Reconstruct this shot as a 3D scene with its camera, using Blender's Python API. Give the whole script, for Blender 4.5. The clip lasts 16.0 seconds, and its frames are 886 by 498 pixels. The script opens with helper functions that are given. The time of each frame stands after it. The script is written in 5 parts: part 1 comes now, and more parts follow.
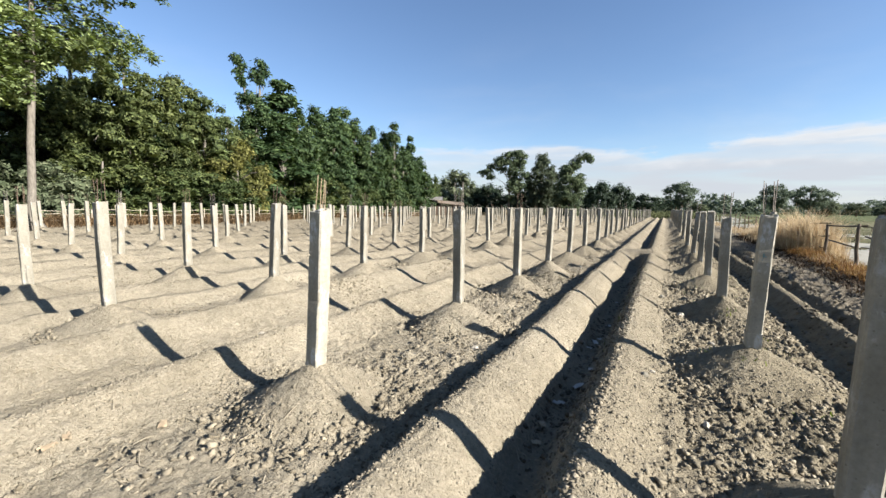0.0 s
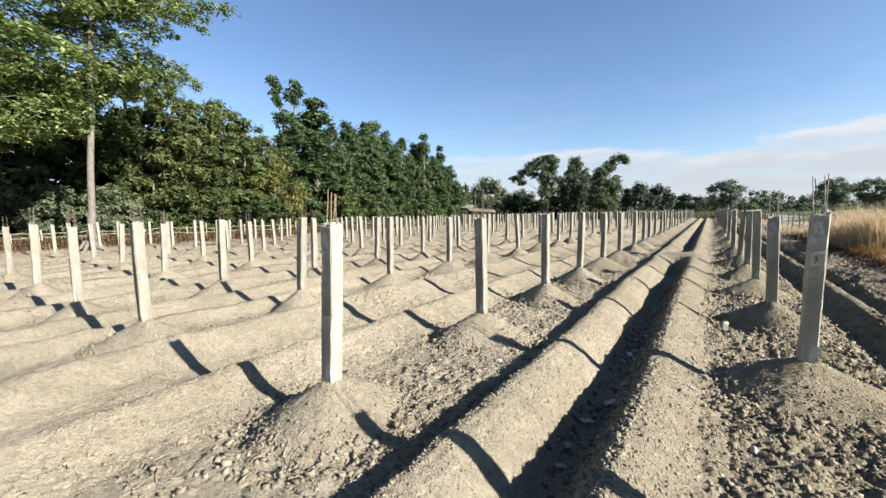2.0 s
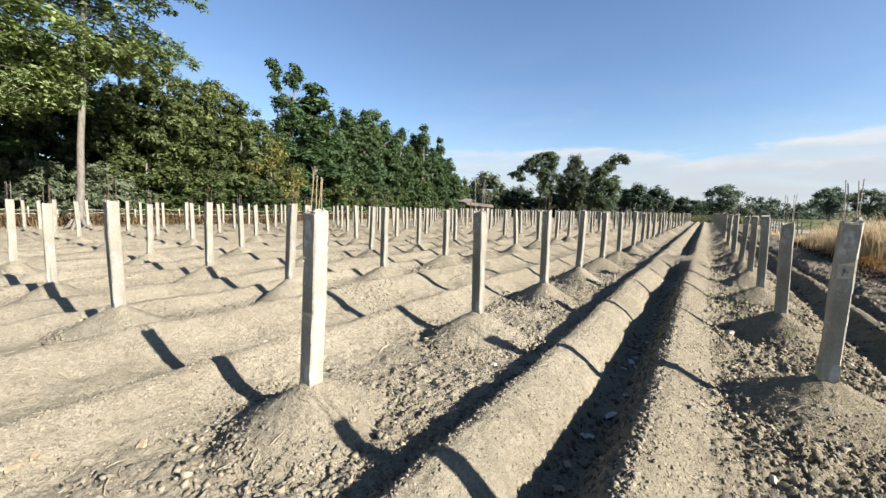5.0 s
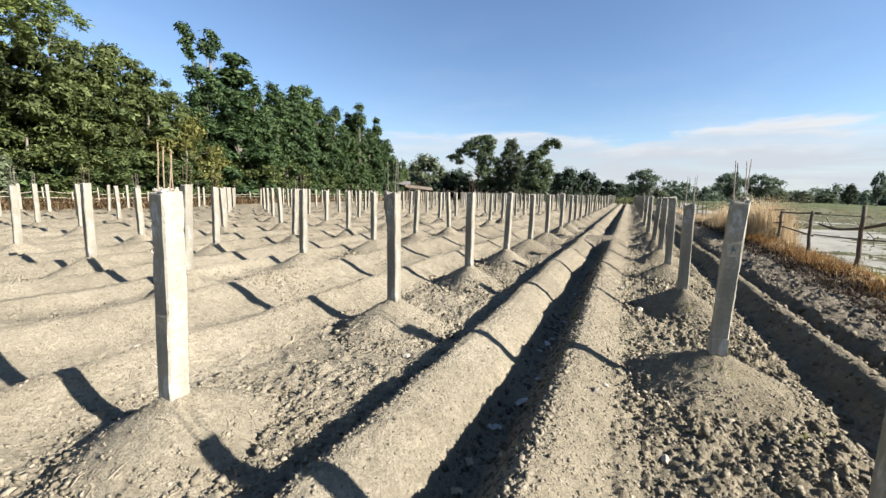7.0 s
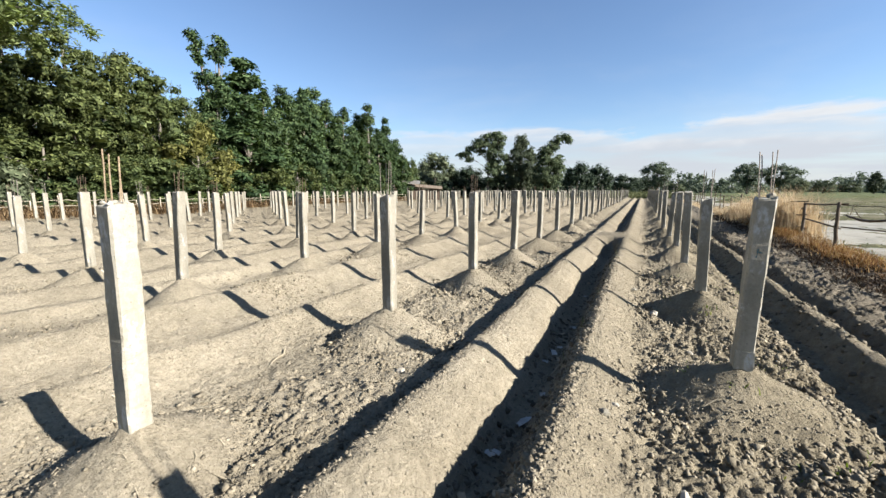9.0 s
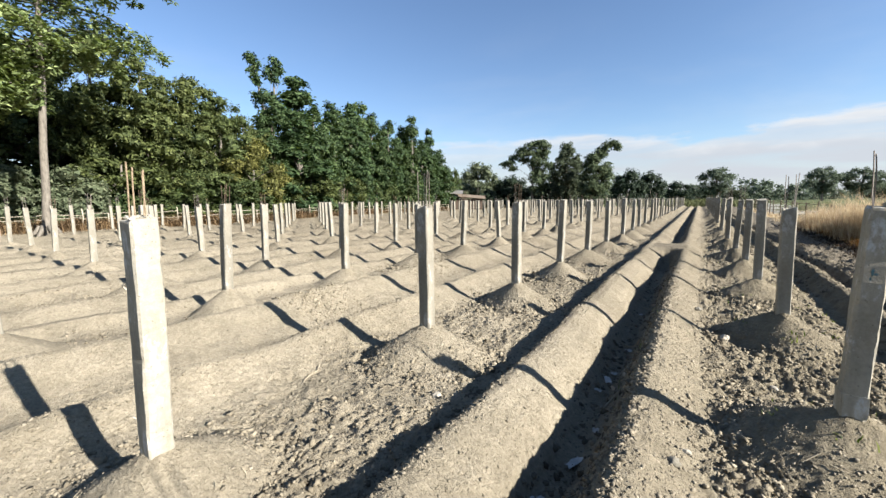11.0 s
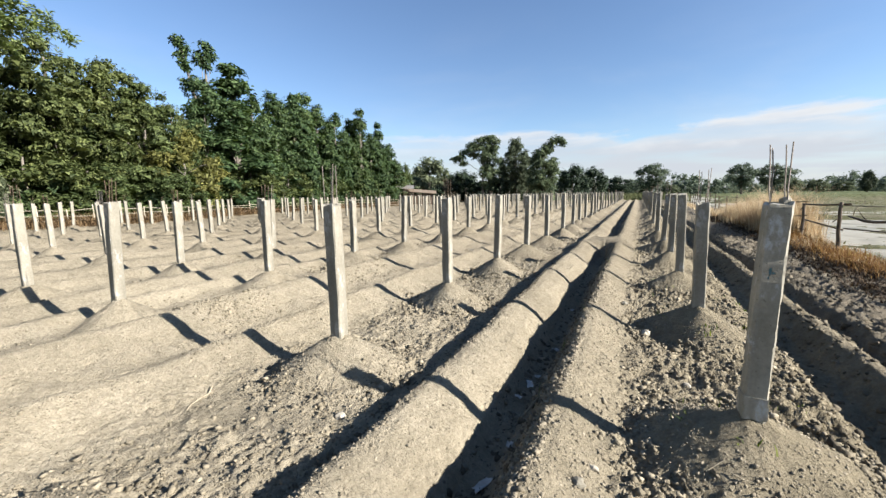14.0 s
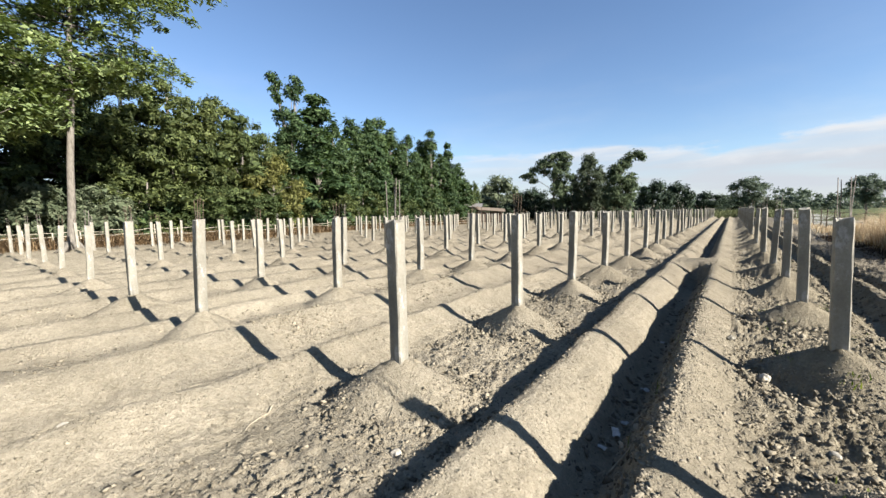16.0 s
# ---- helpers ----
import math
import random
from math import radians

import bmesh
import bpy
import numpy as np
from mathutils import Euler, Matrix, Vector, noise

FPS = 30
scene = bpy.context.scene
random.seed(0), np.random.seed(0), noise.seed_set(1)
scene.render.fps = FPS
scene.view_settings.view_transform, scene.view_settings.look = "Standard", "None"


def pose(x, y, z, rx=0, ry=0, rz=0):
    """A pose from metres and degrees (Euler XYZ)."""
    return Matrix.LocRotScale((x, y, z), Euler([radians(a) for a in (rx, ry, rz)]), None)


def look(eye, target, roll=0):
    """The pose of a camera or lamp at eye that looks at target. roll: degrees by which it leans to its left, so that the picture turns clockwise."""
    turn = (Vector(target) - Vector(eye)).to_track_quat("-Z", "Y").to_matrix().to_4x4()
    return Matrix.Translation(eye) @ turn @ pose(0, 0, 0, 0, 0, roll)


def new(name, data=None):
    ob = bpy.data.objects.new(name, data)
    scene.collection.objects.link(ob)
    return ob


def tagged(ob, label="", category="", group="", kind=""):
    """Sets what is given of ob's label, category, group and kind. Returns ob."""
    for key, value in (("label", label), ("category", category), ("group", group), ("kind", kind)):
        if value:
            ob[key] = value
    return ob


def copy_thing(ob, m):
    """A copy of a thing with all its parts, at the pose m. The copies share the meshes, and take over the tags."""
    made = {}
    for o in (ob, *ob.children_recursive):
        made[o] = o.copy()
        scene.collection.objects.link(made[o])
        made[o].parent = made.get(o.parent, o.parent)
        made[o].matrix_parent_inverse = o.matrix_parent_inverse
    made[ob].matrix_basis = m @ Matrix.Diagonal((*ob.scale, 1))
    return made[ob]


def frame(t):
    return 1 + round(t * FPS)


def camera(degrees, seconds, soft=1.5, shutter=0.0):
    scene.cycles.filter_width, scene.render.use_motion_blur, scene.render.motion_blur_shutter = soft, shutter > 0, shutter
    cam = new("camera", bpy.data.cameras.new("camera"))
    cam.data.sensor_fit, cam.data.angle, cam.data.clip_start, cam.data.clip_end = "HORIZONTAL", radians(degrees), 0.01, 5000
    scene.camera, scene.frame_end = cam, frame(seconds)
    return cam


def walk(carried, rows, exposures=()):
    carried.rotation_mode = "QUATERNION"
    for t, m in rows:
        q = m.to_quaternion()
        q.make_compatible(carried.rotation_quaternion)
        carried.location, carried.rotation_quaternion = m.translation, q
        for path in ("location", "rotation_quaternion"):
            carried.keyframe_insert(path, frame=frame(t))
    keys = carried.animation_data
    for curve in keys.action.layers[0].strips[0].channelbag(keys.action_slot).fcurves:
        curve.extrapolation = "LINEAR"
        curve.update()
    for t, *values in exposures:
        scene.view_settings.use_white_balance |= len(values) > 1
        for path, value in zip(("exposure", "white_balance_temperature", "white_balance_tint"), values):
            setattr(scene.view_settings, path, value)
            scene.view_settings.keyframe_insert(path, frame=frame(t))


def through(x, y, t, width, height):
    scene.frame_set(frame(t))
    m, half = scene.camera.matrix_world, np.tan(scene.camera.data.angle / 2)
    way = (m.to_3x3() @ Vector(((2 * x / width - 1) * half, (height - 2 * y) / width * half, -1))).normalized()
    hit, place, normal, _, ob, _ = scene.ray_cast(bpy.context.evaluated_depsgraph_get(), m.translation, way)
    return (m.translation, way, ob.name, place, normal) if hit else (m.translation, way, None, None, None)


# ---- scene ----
cam = camera(97.4, 16.0, 1.45)
PATH = [
    (0, (-0.072, -0.177, 1.581), (-1.09, 1.53, 1.364), 0.8),
    (0.5, (-0.028, -0.091, 1.599), (-1.099, 1.591, 1.444), 0.2),
    (1, (-0.011, -0.049, 1.6), (-1.123, 1.604, 1.431), -0.9),
    (1.5, (-0.001, -0.027, 1.598), (-1.124, 1.619, 1.425), -1.3),
    (2, (-0.005, -0.019, 1.594), (-1.168, 1.599, 1.419), -1.2),
    (2.5, (0.002, 0.012, 1.595), (-1.228, 1.582, 1.436), -0.6),
    (3, (-0.017, 0.028, 1.585), (-1.283, 1.565, 1.396), -1.4),
    (3.2, (-0.045, 0.044, 1.577), (-1.302, 1.583, 1.343), -0.6),
    (5.3, (-0.16, 0.257, 1.585), (-1.267, 1.91, 1.375), 1.2),
    (5.5, (-0.119, 0.309, 1.589), (-1.195, 1.979, 1.362), 1.1),
    (6, (-0.04, 0.422, 1.586), (-1.093, 2.106, 1.35), 0.7),
    (6.5, (-0.013, 0.477, 1.577), (-0.987, 2.2, 1.289), -0.4),
    (7, (-0.048, 0.574, 1.569), (-0.93, 2.346, 1.279), 1.2),
    (7.5, (-0.12, 0.666, 1.601), (-1.022, 2.429, 1.321), 0.6),
    (8, (-0.136, 0.708, 1.601), (-0.915, 2.526, 1.304), 1.3),
    (8.5, (-0.09, 0.778, 1.589), (-0.904, 2.575, 1.255), 0.4),
    (9, (-0.031, 0.863, 1.598), (-0.967, 2.605, 1.3), -0.2),
    (9.5, (0.022, 0.918, 1.607), (-1.073, 2.57, 1.338), -0.1),
    (9.7, (0.036, 0.937, 1.6), (-1.122, 2.545, 1.332), -1.1),
    (11.8, (-0.204, 1.146, 1.621), (-1.216, 2.859, 1.417), 0.2),
    (12, (-0.186, 1.157, 1.629), (-1.134, 2.907, 1.431), 0.4),
    (12.5, (-0.155, 1.215, 1.62), (-1.003, 3.009, 1.373), -0.8),
    (13, (-0.085, 1.335, 1.608), (-0.897, 3.14, 1.32), -0.9),
    (13.5, (0.0, 1.443, 1.628), (-0.908, 3.209, 1.383), 0.3),
    (14, (0.023, 1.512, 1.615), (-0.902, 3.264, 1.338), -1.0),
    (14.5, (-0.009, 1.604, 1.609), (-0.952, 3.354, 1.391), 1.2),
    (15, (-0.107, 1.723, 1.599), (-1.27, 3.333, 1.371), 1.7),
    (15.5, (-0.103, 1.765, 1.59), (-1.257, 3.383, 1.368), -0.4),
    (16, (-0.12, 1.759, 1.593), (-1.341, 3.333, 1.415), -1.3),
]
walk(cam, [(t, look(eye, target, roll)) for t, eye, target, roll in PATH])

# ---- light ----
SUN_DIR = Vector((0.9, 0.064, 0.456)).normalized()
world = bpy.data.worlds.new("sky")
scene.world = world
world.use_nodes = True
wn, wl = world.node_tree.nodes, world.node_tree.links
wn.clear()
w_out = wn.new("ShaderNodeOutputWorld")
w_bg = wn.new("ShaderNodeBackground")
sky = wn.new("ShaderNodeTexSky")
sky.sky_type, sky.sun_disc = "NISHITA", False
sky.sun_elevation, sky.sun_rotation = math.asin(SUN_DIR.z), math.atan2(SUN_DIR.x, SUN_DIR.y)
sky.air_density, sky.dust_density, sky.ozone_density = 1.0, 0.1, 3.0
w_bg.inputs["Strength"].default_value = 0.0472
# a low bank of cloud all round the horizon, ragged along its upper edge and thinner on the far side from the sun
w_co = wn.new("ShaderNodeTexCoord")
w_sep = wn.new("ShaderNodeSeparateXYZ")
wl.new(w_co.outputs["Generated"], w_sep.inputs[0])


def sky_noise(scale, stretch, detail, shift):
    mp = wn.new("ShaderNodeMapping")
    mp.inputs["Scale"].default_value, mp.inputs["Location"].default_value = (1.0, 1.0, stretch), shift
    tex = wn.new("ShaderNodeTexNoise")
    tex.inputs["Scale"].default_value, tex.inputs["Detail"].default_value = scale, detail
    tex.inputs["Roughness"].default_value, tex.inputs["Distortion"].default_value = 0.56, 0.3
    wl.new(w_co.outputs["Generated"], mp.inputs[0])
    wl.new(mp.outputs[0], tex.inputs["Vector"])
    return tex.outputs["Fac"]


def sky_math(how, a, b, c=None):
    k = wn.new("ShaderNodeMath")
    k.operation = how
    for slot, value in zip(k.inputs, (a, b, c)):
        if value is None:
            continue
        if isinstance(value, (int, float)):
            slot.default_value = value
        else:
            wl.new(value, slot)
    return k.outputs[0]


def sky_range(value, low, high, to_low, to_high):
    k = wn.new("ShaderNodeMapRange")
    k.inputs["From Min"].default_value, k.inputs["From Max"].default_value = low, high
    k.inputs["To Min"].default_value, k.inputs["To Max"].default_value = to_low, to_high
    k.interpolation_type = "SMOOTHSTEP"
    wl.new(value, k.inputs["Value"])
    return k.outputs[0]


w_height = sky_math("MULTIPLY_ADD", sky_noise(3.0, 4.0, 9.0, (0.35, 0.1, 0.0)), 0.13, sky_math("MULTIPLY", w_sep.outputs["Z"], -1.0))
w_height = sky_math("MULTIPLY_ADD", sky_noise(14.0, 3.0, 6.0, (1.3, 0.4, 0.0)), 0.034, w_height)
w_bank = sky_range(w_height, -0.058, -0.036, 0.0, 1.0)
w_streak = sky_noise(4.2, 9.0, 8.0, (2.0, 0.7, 0.3))
w_body = sky_math("MULTIPLY", sky_range(w_streak, 0.34, 0.62, 0.68, 1.0), sky_range(w_sep.outputs["X"], -0.9, 0.1, 0.55, 0.97))
w_veil = sky_math("MULTIPLY", sky_range(sky_noise(1.8, 3.0, 5.0, (0.1, 1.9, 0.6)), 0.42, 0.75, 0.0, 0.26), sky_range(w_sep.outputs["Z"], 0.12, 0.42, 1.0, 0.0))
w_cloud = sky_math("MAXIMUM", sky_math("MULTIPLY", w_bank, w_body), w_veil)
# the bank is whitest along its lit upper edge
w_white = wn.new("ShaderNodeMixRGB")
w_white.inputs[1].default_value, w_white.inputs[2].default_value = (4.0, 4.3, 4.75, 1), (5.5, 5.6, 5.75, 1)
wl.new(sky_math("MULTIPLY", sky_range(w_height, 0.0, -0.050, 0.1, 1.0), sky_range(w_streak, 0.38, 0.6, 0.45, 1.0)), w_white.inputs[0])
w_mix = wn.new("ShaderNodeMixRGB")
wl.new(w_white.outputs[0], w_mix.inputs[2])
wl.new(w_cloud, w_mix.inputs[0])
w_tint = wn.new("ShaderNodeMixRGB")
w_tint.blend_type, w_tint.inputs[0].default_value, w_tint.inputs[2].default_value = "MULTIPLY", 1.0, (1.07, 1.085, 1.15, 1)
wl.new(sky.outputs[0], w_tint.inputs[1])
wl.new(w_tint.outputs[0], w_mix.inputs[1])
wl.new(w_mix.outputs[0], w_bg.inputs["Color"])
wl.new(w_bg.outputs[0], w_out.inputs[0])
sun = new("sun", bpy.data.lights.new("sun", "SUN"))
sun.data.energy, sun.data.angle, sun.data.color = 5.0, radians(0.55), (1.0, 0.973, 0.95)
sun.matrix_world = look(SUN_DIR * 80, (0, 0, 0))
scene.view_settings.exposure = 1.76


# ---- materials ----
def material(name, rough=0.9, metal=0.0):
    m = bpy.data.materials.new(name)
    m.use_nodes = True
    b = m.node_tree.nodes["Principled BSDF"]
    b.inputs["Roughness"].default_value, b.inputs["Metallic"].default_value = rough, metal
    b.inputs["Specular IOR Level"].default_value = 0.145
    return m, m.node_tree.nodes, m.node_tree.links, b


def noise_node(n, l, scale, detail=5.0, rough=0.6, coord=None, squeeze=None):
    tex = n.new("ShaderNodeTexNoise")
    tex.inputs["Scale"].default_value, tex.inputs["Detail"].default_value, tex.inputs["Roughness"].default_value = scale, detail, rough
    if coord is None:
        coord = n.new("ShaderNodeTexCoord").outputs["Object"]
    if squeeze:
        mp = n.new("ShaderNodeMapping")
        mp.inputs["Scale"].default_value = squeeze
        l.new(coord, mp.inputs[0])
        coord = mp.outputs[0]
    l.new(coord, tex.inputs["Vector"])
    return tex.outputs["Fac"]


def ramp(n, l, fac, *stops):
    r = n.new("ShaderNodeValToRGB")
    e = r.color_ramp.elements
    while len(e) < len(stops):
        e.new(0.5)
    for k, (at, colour) in zip(e, stops):
        k.position, k.color = at, (*colour, 1)
    l.new(fac, r.inputs[0])
    return r.outputs[0]


def mixed(n, l, a, b, fac, how="MIX"):
    m = n.new("ShaderNodeMixRGB")
    m.blend_type = how
    for s, v in ((m.inputs[0], fac), (m.inputs[1], a), (m.inputs[2], b)):
        if isinstance(v, (int, float)):
            s.default_value = v
        elif isinstance(v, tuple):
            s.default_value = (*v, 1)
        else:
            l.new(v, s)
    return m.outputs[0]


def bump(n, l, b, height, strength, distance, before=None):
    k = n.new("ShaderNodeBump")
    k.inputs["Strength"].default_value, k.inputs["Distance"].default_value = strength, distance
    l.new(height, k.inputs["Height"])
    if before:
        l.new(before, k.inputs["Normal"])
    l.new(k.outputs[0], b.inputs["Normal"])
    return k.outputs[0]


def soil_material():
    """Dry silty field soil, damp and dark beyond the edge furrow, grassy mud in the flooded field."""
    m, n, l, b = material("dry_soil", 0.95)
    b.inputs["Specular IOR Level"].default_value = 0.1
    co = n.new("ShaderNodeTexCoord").outputs["Object"]
    big = noise_node(n, l, 0.7, 5, 0.6, co)
    mid = noise_node(n, l, 5.0, 6, 0.65, co)
    fine = noise_node(n, l, 22.0, 9, 0.72, co)
    c = ramp(n, l, big, (0.3, (0.217, 0.186, 0.131)), (0.7, (0.302, 0.260, 0.186)))
    c = mixed(n, l, c, ramp(n, l, mid, (0.3, (0.78, 0.77, 0.75)), (0.62, (1.04, 1.04, 1.04))), 0.7, "MULTIPLY")
    c = mixed(n, l, c, ramp(n, l, fine, (0.34, (0.62, 0.60, 0.57)), (0.56, (1.06, 1.06, 1.04))), 0.55, "MULTIPLY")
    sep = n.new("ShaderNodeSeparateXYZ")
    l.new(co, sep.inputs[0])
    wob = n.new("ShaderNodeMath")
    wob.operation, wob.inputs[2].default_value = "MULTIPLY_ADD", 0.0
    wob.inputs[1].default_value = 0.9
    l.new(mid, wob.inputs[0])
    l.new(sep.outputs["X"], wob.inputs[2])
    dry = n.new("ShaderNodeMapRange")
    dry.inputs["From Min"].default_value, dry.inputs["From Max"].default_value = -1.5, -4.5
    l.new(wob.outputs[0], dry.inputs["Value"])
    c = mixed(n, l, c, (1.09, 1.09, 1.09), dry.outputs[0], "MULTIPLY")
    # soil further out is darkened, in place of shade among clods and posts
    head = n.new("ShaderNodeMapRange")
    head.inputs["From Min"].default_value, head.inputs["From Max"].default_value = 5.0, 11.0
    l.new(sep.outputs["Y"], head.inputs["Value"])
    c = mixed(n, l, c, (0.80, 0.79, 0.78), head.outputs[0], "MULTIPLY")
    rng = n.new("ShaderNodeMapRange")
    rng.inputs["From Min"].default_value, rng.inputs["From Max"].default_value = 1.8, 2.9
    l.new(wob.outputs[0], rng.inputs["Value"])
    # right bed and ridge browner, and darkened partly for shade between the clods
    rng0 = n.new("ShaderNodeMapRange")
    rng0.inputs["From Min"].default_value, rng0.inputs["From Max"].default_value = -0.5, 1.4
    l.new(wob.outputs[0], rng0.inputs["Value"])
    c = mixed(n, l, c, ramp(n, l, mid, (0.3, (0.127, 0.105, 0.067)), (0.62, (0.215, 0.180, 0.118))), rng0.outputs[0])
    dampc = ramp(n, l, mid, (0.3, (0.120, 0.099, 0.070)), (0.7, (0.210, 0.177, 0.125)))
    c = mixed(n, l, c, dampc, rng.outputs[0])
    # field edge beyond the forest fence and the far plain: litter and grass
    rng2 = n.new("ShaderNodeMapRange")
    rng2.inputs["From Min"].default_value, rng2.inputs["From Max"].default_value = 3.6, 4.6
    l.new(wob.outputs[0], rng2.inputs["Value"])
    wet = ramp(n, l, noise_node(n, l, 0.35, 6, 0.65, co), (0.35, (0.066, 0.070, 0.030)), (0.5, (0.100, 0.097, 0.050)), (0.62, (0.150, 0.137, 0.088)))
    c = mixed(n, l, c, wet, rng2.outputs[0])
    far = n.new("ShaderNodeMapRange")
    far.inputs["From Min"].default_value, far.inputs["From Max"].default_value = 74.0, 80.0
    l.new(sep.outputs["Y"], far.inputs["Value"])
    c = mixed(n, l, c, (0.092, 0.105, 0.045), far.outputs[0])
    lef = n.new("ShaderNodeMapRange")
    lef.inputs["From Min"].default_value, lef.inputs["From Max"].default_value = -28.0, -31.0
    l.new(sep.outputs["X"], lef.inputs["Value"])
    c = mixed(n, l, c, ramp(n, l, mid, (0.35, (0.077, 0.065, 0.026)), (0.6, (0.189, 0.138, 0.073))), lef.outputs[0])
    l.new(c, b.inputs["Base Color"])
    k = bump(n, l, b, mid, 0.45, 0.05)
    warp = mixed(n, l, co, noise_node(n, l, 35.0, 3, 0.6, co), 0.035, "ADD")
    for size, depth in ((42.0, 0.02), (95.0, 0.011)):
        grain = n.new("ShaderNodeTexVoronoi")
        grain.inputs["Scale"].default_value = size
        l.new(warp, grain.inputs["Vector"])
        tone = n.new("ShaderNodeSeparateColor")
        l.new(grain.outputs["Color"], tone.inputs[0])
        c = mixed(n, l, c, ramp(n, l, tone.outputs[0], (0.0, (0.80, 0.79, 0.78)), (1.0, (1.12, 1.12, 1.12))), 0.5, "MULTIPLY")
        tall = n.new("ShaderNodeMath")
        tall.operation = "SUBTRACT"
        l.new(tone.outputs[1], tall.inputs[0])
        l.new(grain.outputs["Distance"], tall.inputs[1])
        k = bump(n, l, b, tall.outputs[0], 0.5, depth, k)
    l.new(c, b.inputs["Base Color"])
    k = bump(n, l, b, fine, 0.7, 0.035, k)
    bump(n, l, b, noise_node(n, l, 110.0, 6, 0.75, co), 0.5, 0.012, k)
    return m


def clod_material(name, lo, hi):
    m, n, l, b = material(name, 0.95)
    b.inputs["Specular IOR Level"].default_value = 0.1
    isl = n.new("ShaderNodeNewGeometry").outputs["Random Per Island"]
    c = ramp(n, l, isl, (0.0, lo), (0.92, hi), (1.0, tuple(min(1, v * 1.35) for v in hi)))
    f = noise_node(n, l, 60.0, 4, 0.65)
    l.new(mixed(n, l, c, ramp(n, l, f, (0.3, (0.65, 0.63, 0.6)), (0.65, (1.05, 1.05, 1.05))), 0.6, "MULTIPLY"), b.inputs["Base Color"])
    bump(n, l, b, f, 0.7, 0.01)
    return m


def concrete_material(name, tone, whiting=0.45):
    m, n, l, b = material(name, 0.85)
    co = n.new("ShaderNodeTexCoord").outputs["Object"]
    rnd = n.new("ShaderNodeObjectInfo").outputs["Random"]
    c = ramp(n, l, rnd, (0.0, tuple(v * tone for v in (0.194, 0.176, 0.136))), (1.0, tuple(v * tone for v in (0.242, 0.220, 0.171))))
    st = noise_node(n, l, 3.0, 6, 0.65, co, (2.2, 2.2, 0.9))
    c = mixed(n, l, c, ramp(n, l, st, (0.34, (0.74, 0.73, 0.70)), (0.48, (0.93, 0.93, 0.92)), (0.56, (1.0, 1.0, 1.0)), (0.66, (1.4, 1.4, 1.4))), 0.7, "MULTIPLY")
    run = noise_node(n, l, 1.6, 5, 0.6, co, (9.0, 9.0, 1.8))
    c = mixed(n, l, c, ramp(n, l, run, (0.36, (0.72, 0.71, 0.69)), (0.56, (1.0, 1.0, 1.0)), (0.68, (1.35, 1.35, 1.33))), 0.4, "MULTIPLY")
    f = noise_node(n, l, 38.0, 5, 0.7, co)
    c = mixed(n, l, c, ramp(n, l, f, (0.3, (0.72, 0.71, 0.69)), (0.62, (1.05, 1.05, 1.05))), 0.6, "MULTIPLY")
    lime = noise_node(n, l, 6.5, 5, 0.7, co, (1.6, 1.6, 0.8))
    c = mixed(n, l, c, (0.42, 0.41, 0.38), ramp(n, l, lime, (0.55, (0, 0, 0)), (0.64, (whiting, whiting, whiting))))
    pit = n.new("ShaderNodeTexVoronoi")
    pit.inputs["Scale"].default_value = 32.0
    l.new(co, pit.inputs["Vector"])
    hole = ramp(n, l, pit.outputs["Distance"], (0.06, (0.25, 0.25, 0.25)), (0.16, (1, 1, 1)))
    l.new(mixed(n, l, c, hole, 0.45, "MULTIPLY"), b.inputs["Base Color"])
    k = bump(n, l, b, f, 0.55, 0.008)
    bump(n, l, b, hole, 0.5, 0.004, k)
    return m


def plain_material(name, lo, hi, scale, rough=0.85, metal=0.0, squeeze=None, depth=0.01, shine=0.25):
    m, n, l, b = material(name, rough, metal)
    b.inputs["Specular IOR Level"].default_value = shine
    f = noise_node(n, l, scale, 6, 0.65, None, squeeze)
    l.new(ramp(n, l, f, (0.3, lo), (0.7, hi)), b.inputs["Base Color"])
    if depth:
        bump(n, l, b, f, 0.6, depth)
    return m


def leaf_material(name, dark, mid, light, through=0.27, rough=0.6, green=True):
    m, n, l, b = material(name, rough)
    b.inputs["Specular IOR Level"].default_value = 0.12
    isl = n.new("ShaderNodeNewGeometry").outputs["Random Per Island"]
    c = ramp(n, l, isl, (0.0, dark), (0.55, mid), (1.0, light))
    big = noise_node(n, l, 0.55, 3, 0.5)
    c = mixed(n, l, c, ramp(n, l, big, (0.3, (0.6, 0.66, 0.62)), (0.7, (1.15, 1.12, 0.95))), 0.8 if green else 0.4, "MULTIPLY")
    rnd = n.new("ShaderNodeObjectInfo").outputs["Random"]
    c = mixed(n, l, c, ramp(n, l, rnd, (0.0, (0.78, 0.9, 0.85)), (1.0, (1.06, 1.05, 0.92))), 0.8 if green else 0.0, "MULTIPLY")
    l.new(c, b.inputs["Base Color"])
    tr = n.new("ShaderNodeBsdfTranslucent")
    l.new(mixed(n, l, c, (1.25, 1.35, 0.55) if green else (1.0, 1.0, 1.0), 1.0, "MULTIPLY"), tr.inputs["Color"])
    mx = n.new("ShaderNodeMixShader")
    mx.inputs[0].default_value = through
    l.new(b.outputs[0], mx.inputs[1])
    l.new(tr.outputs[0], mx.inputs[2])
    l.new(mx.outputs[0], n["Material Output"].inputs[0])
    return m


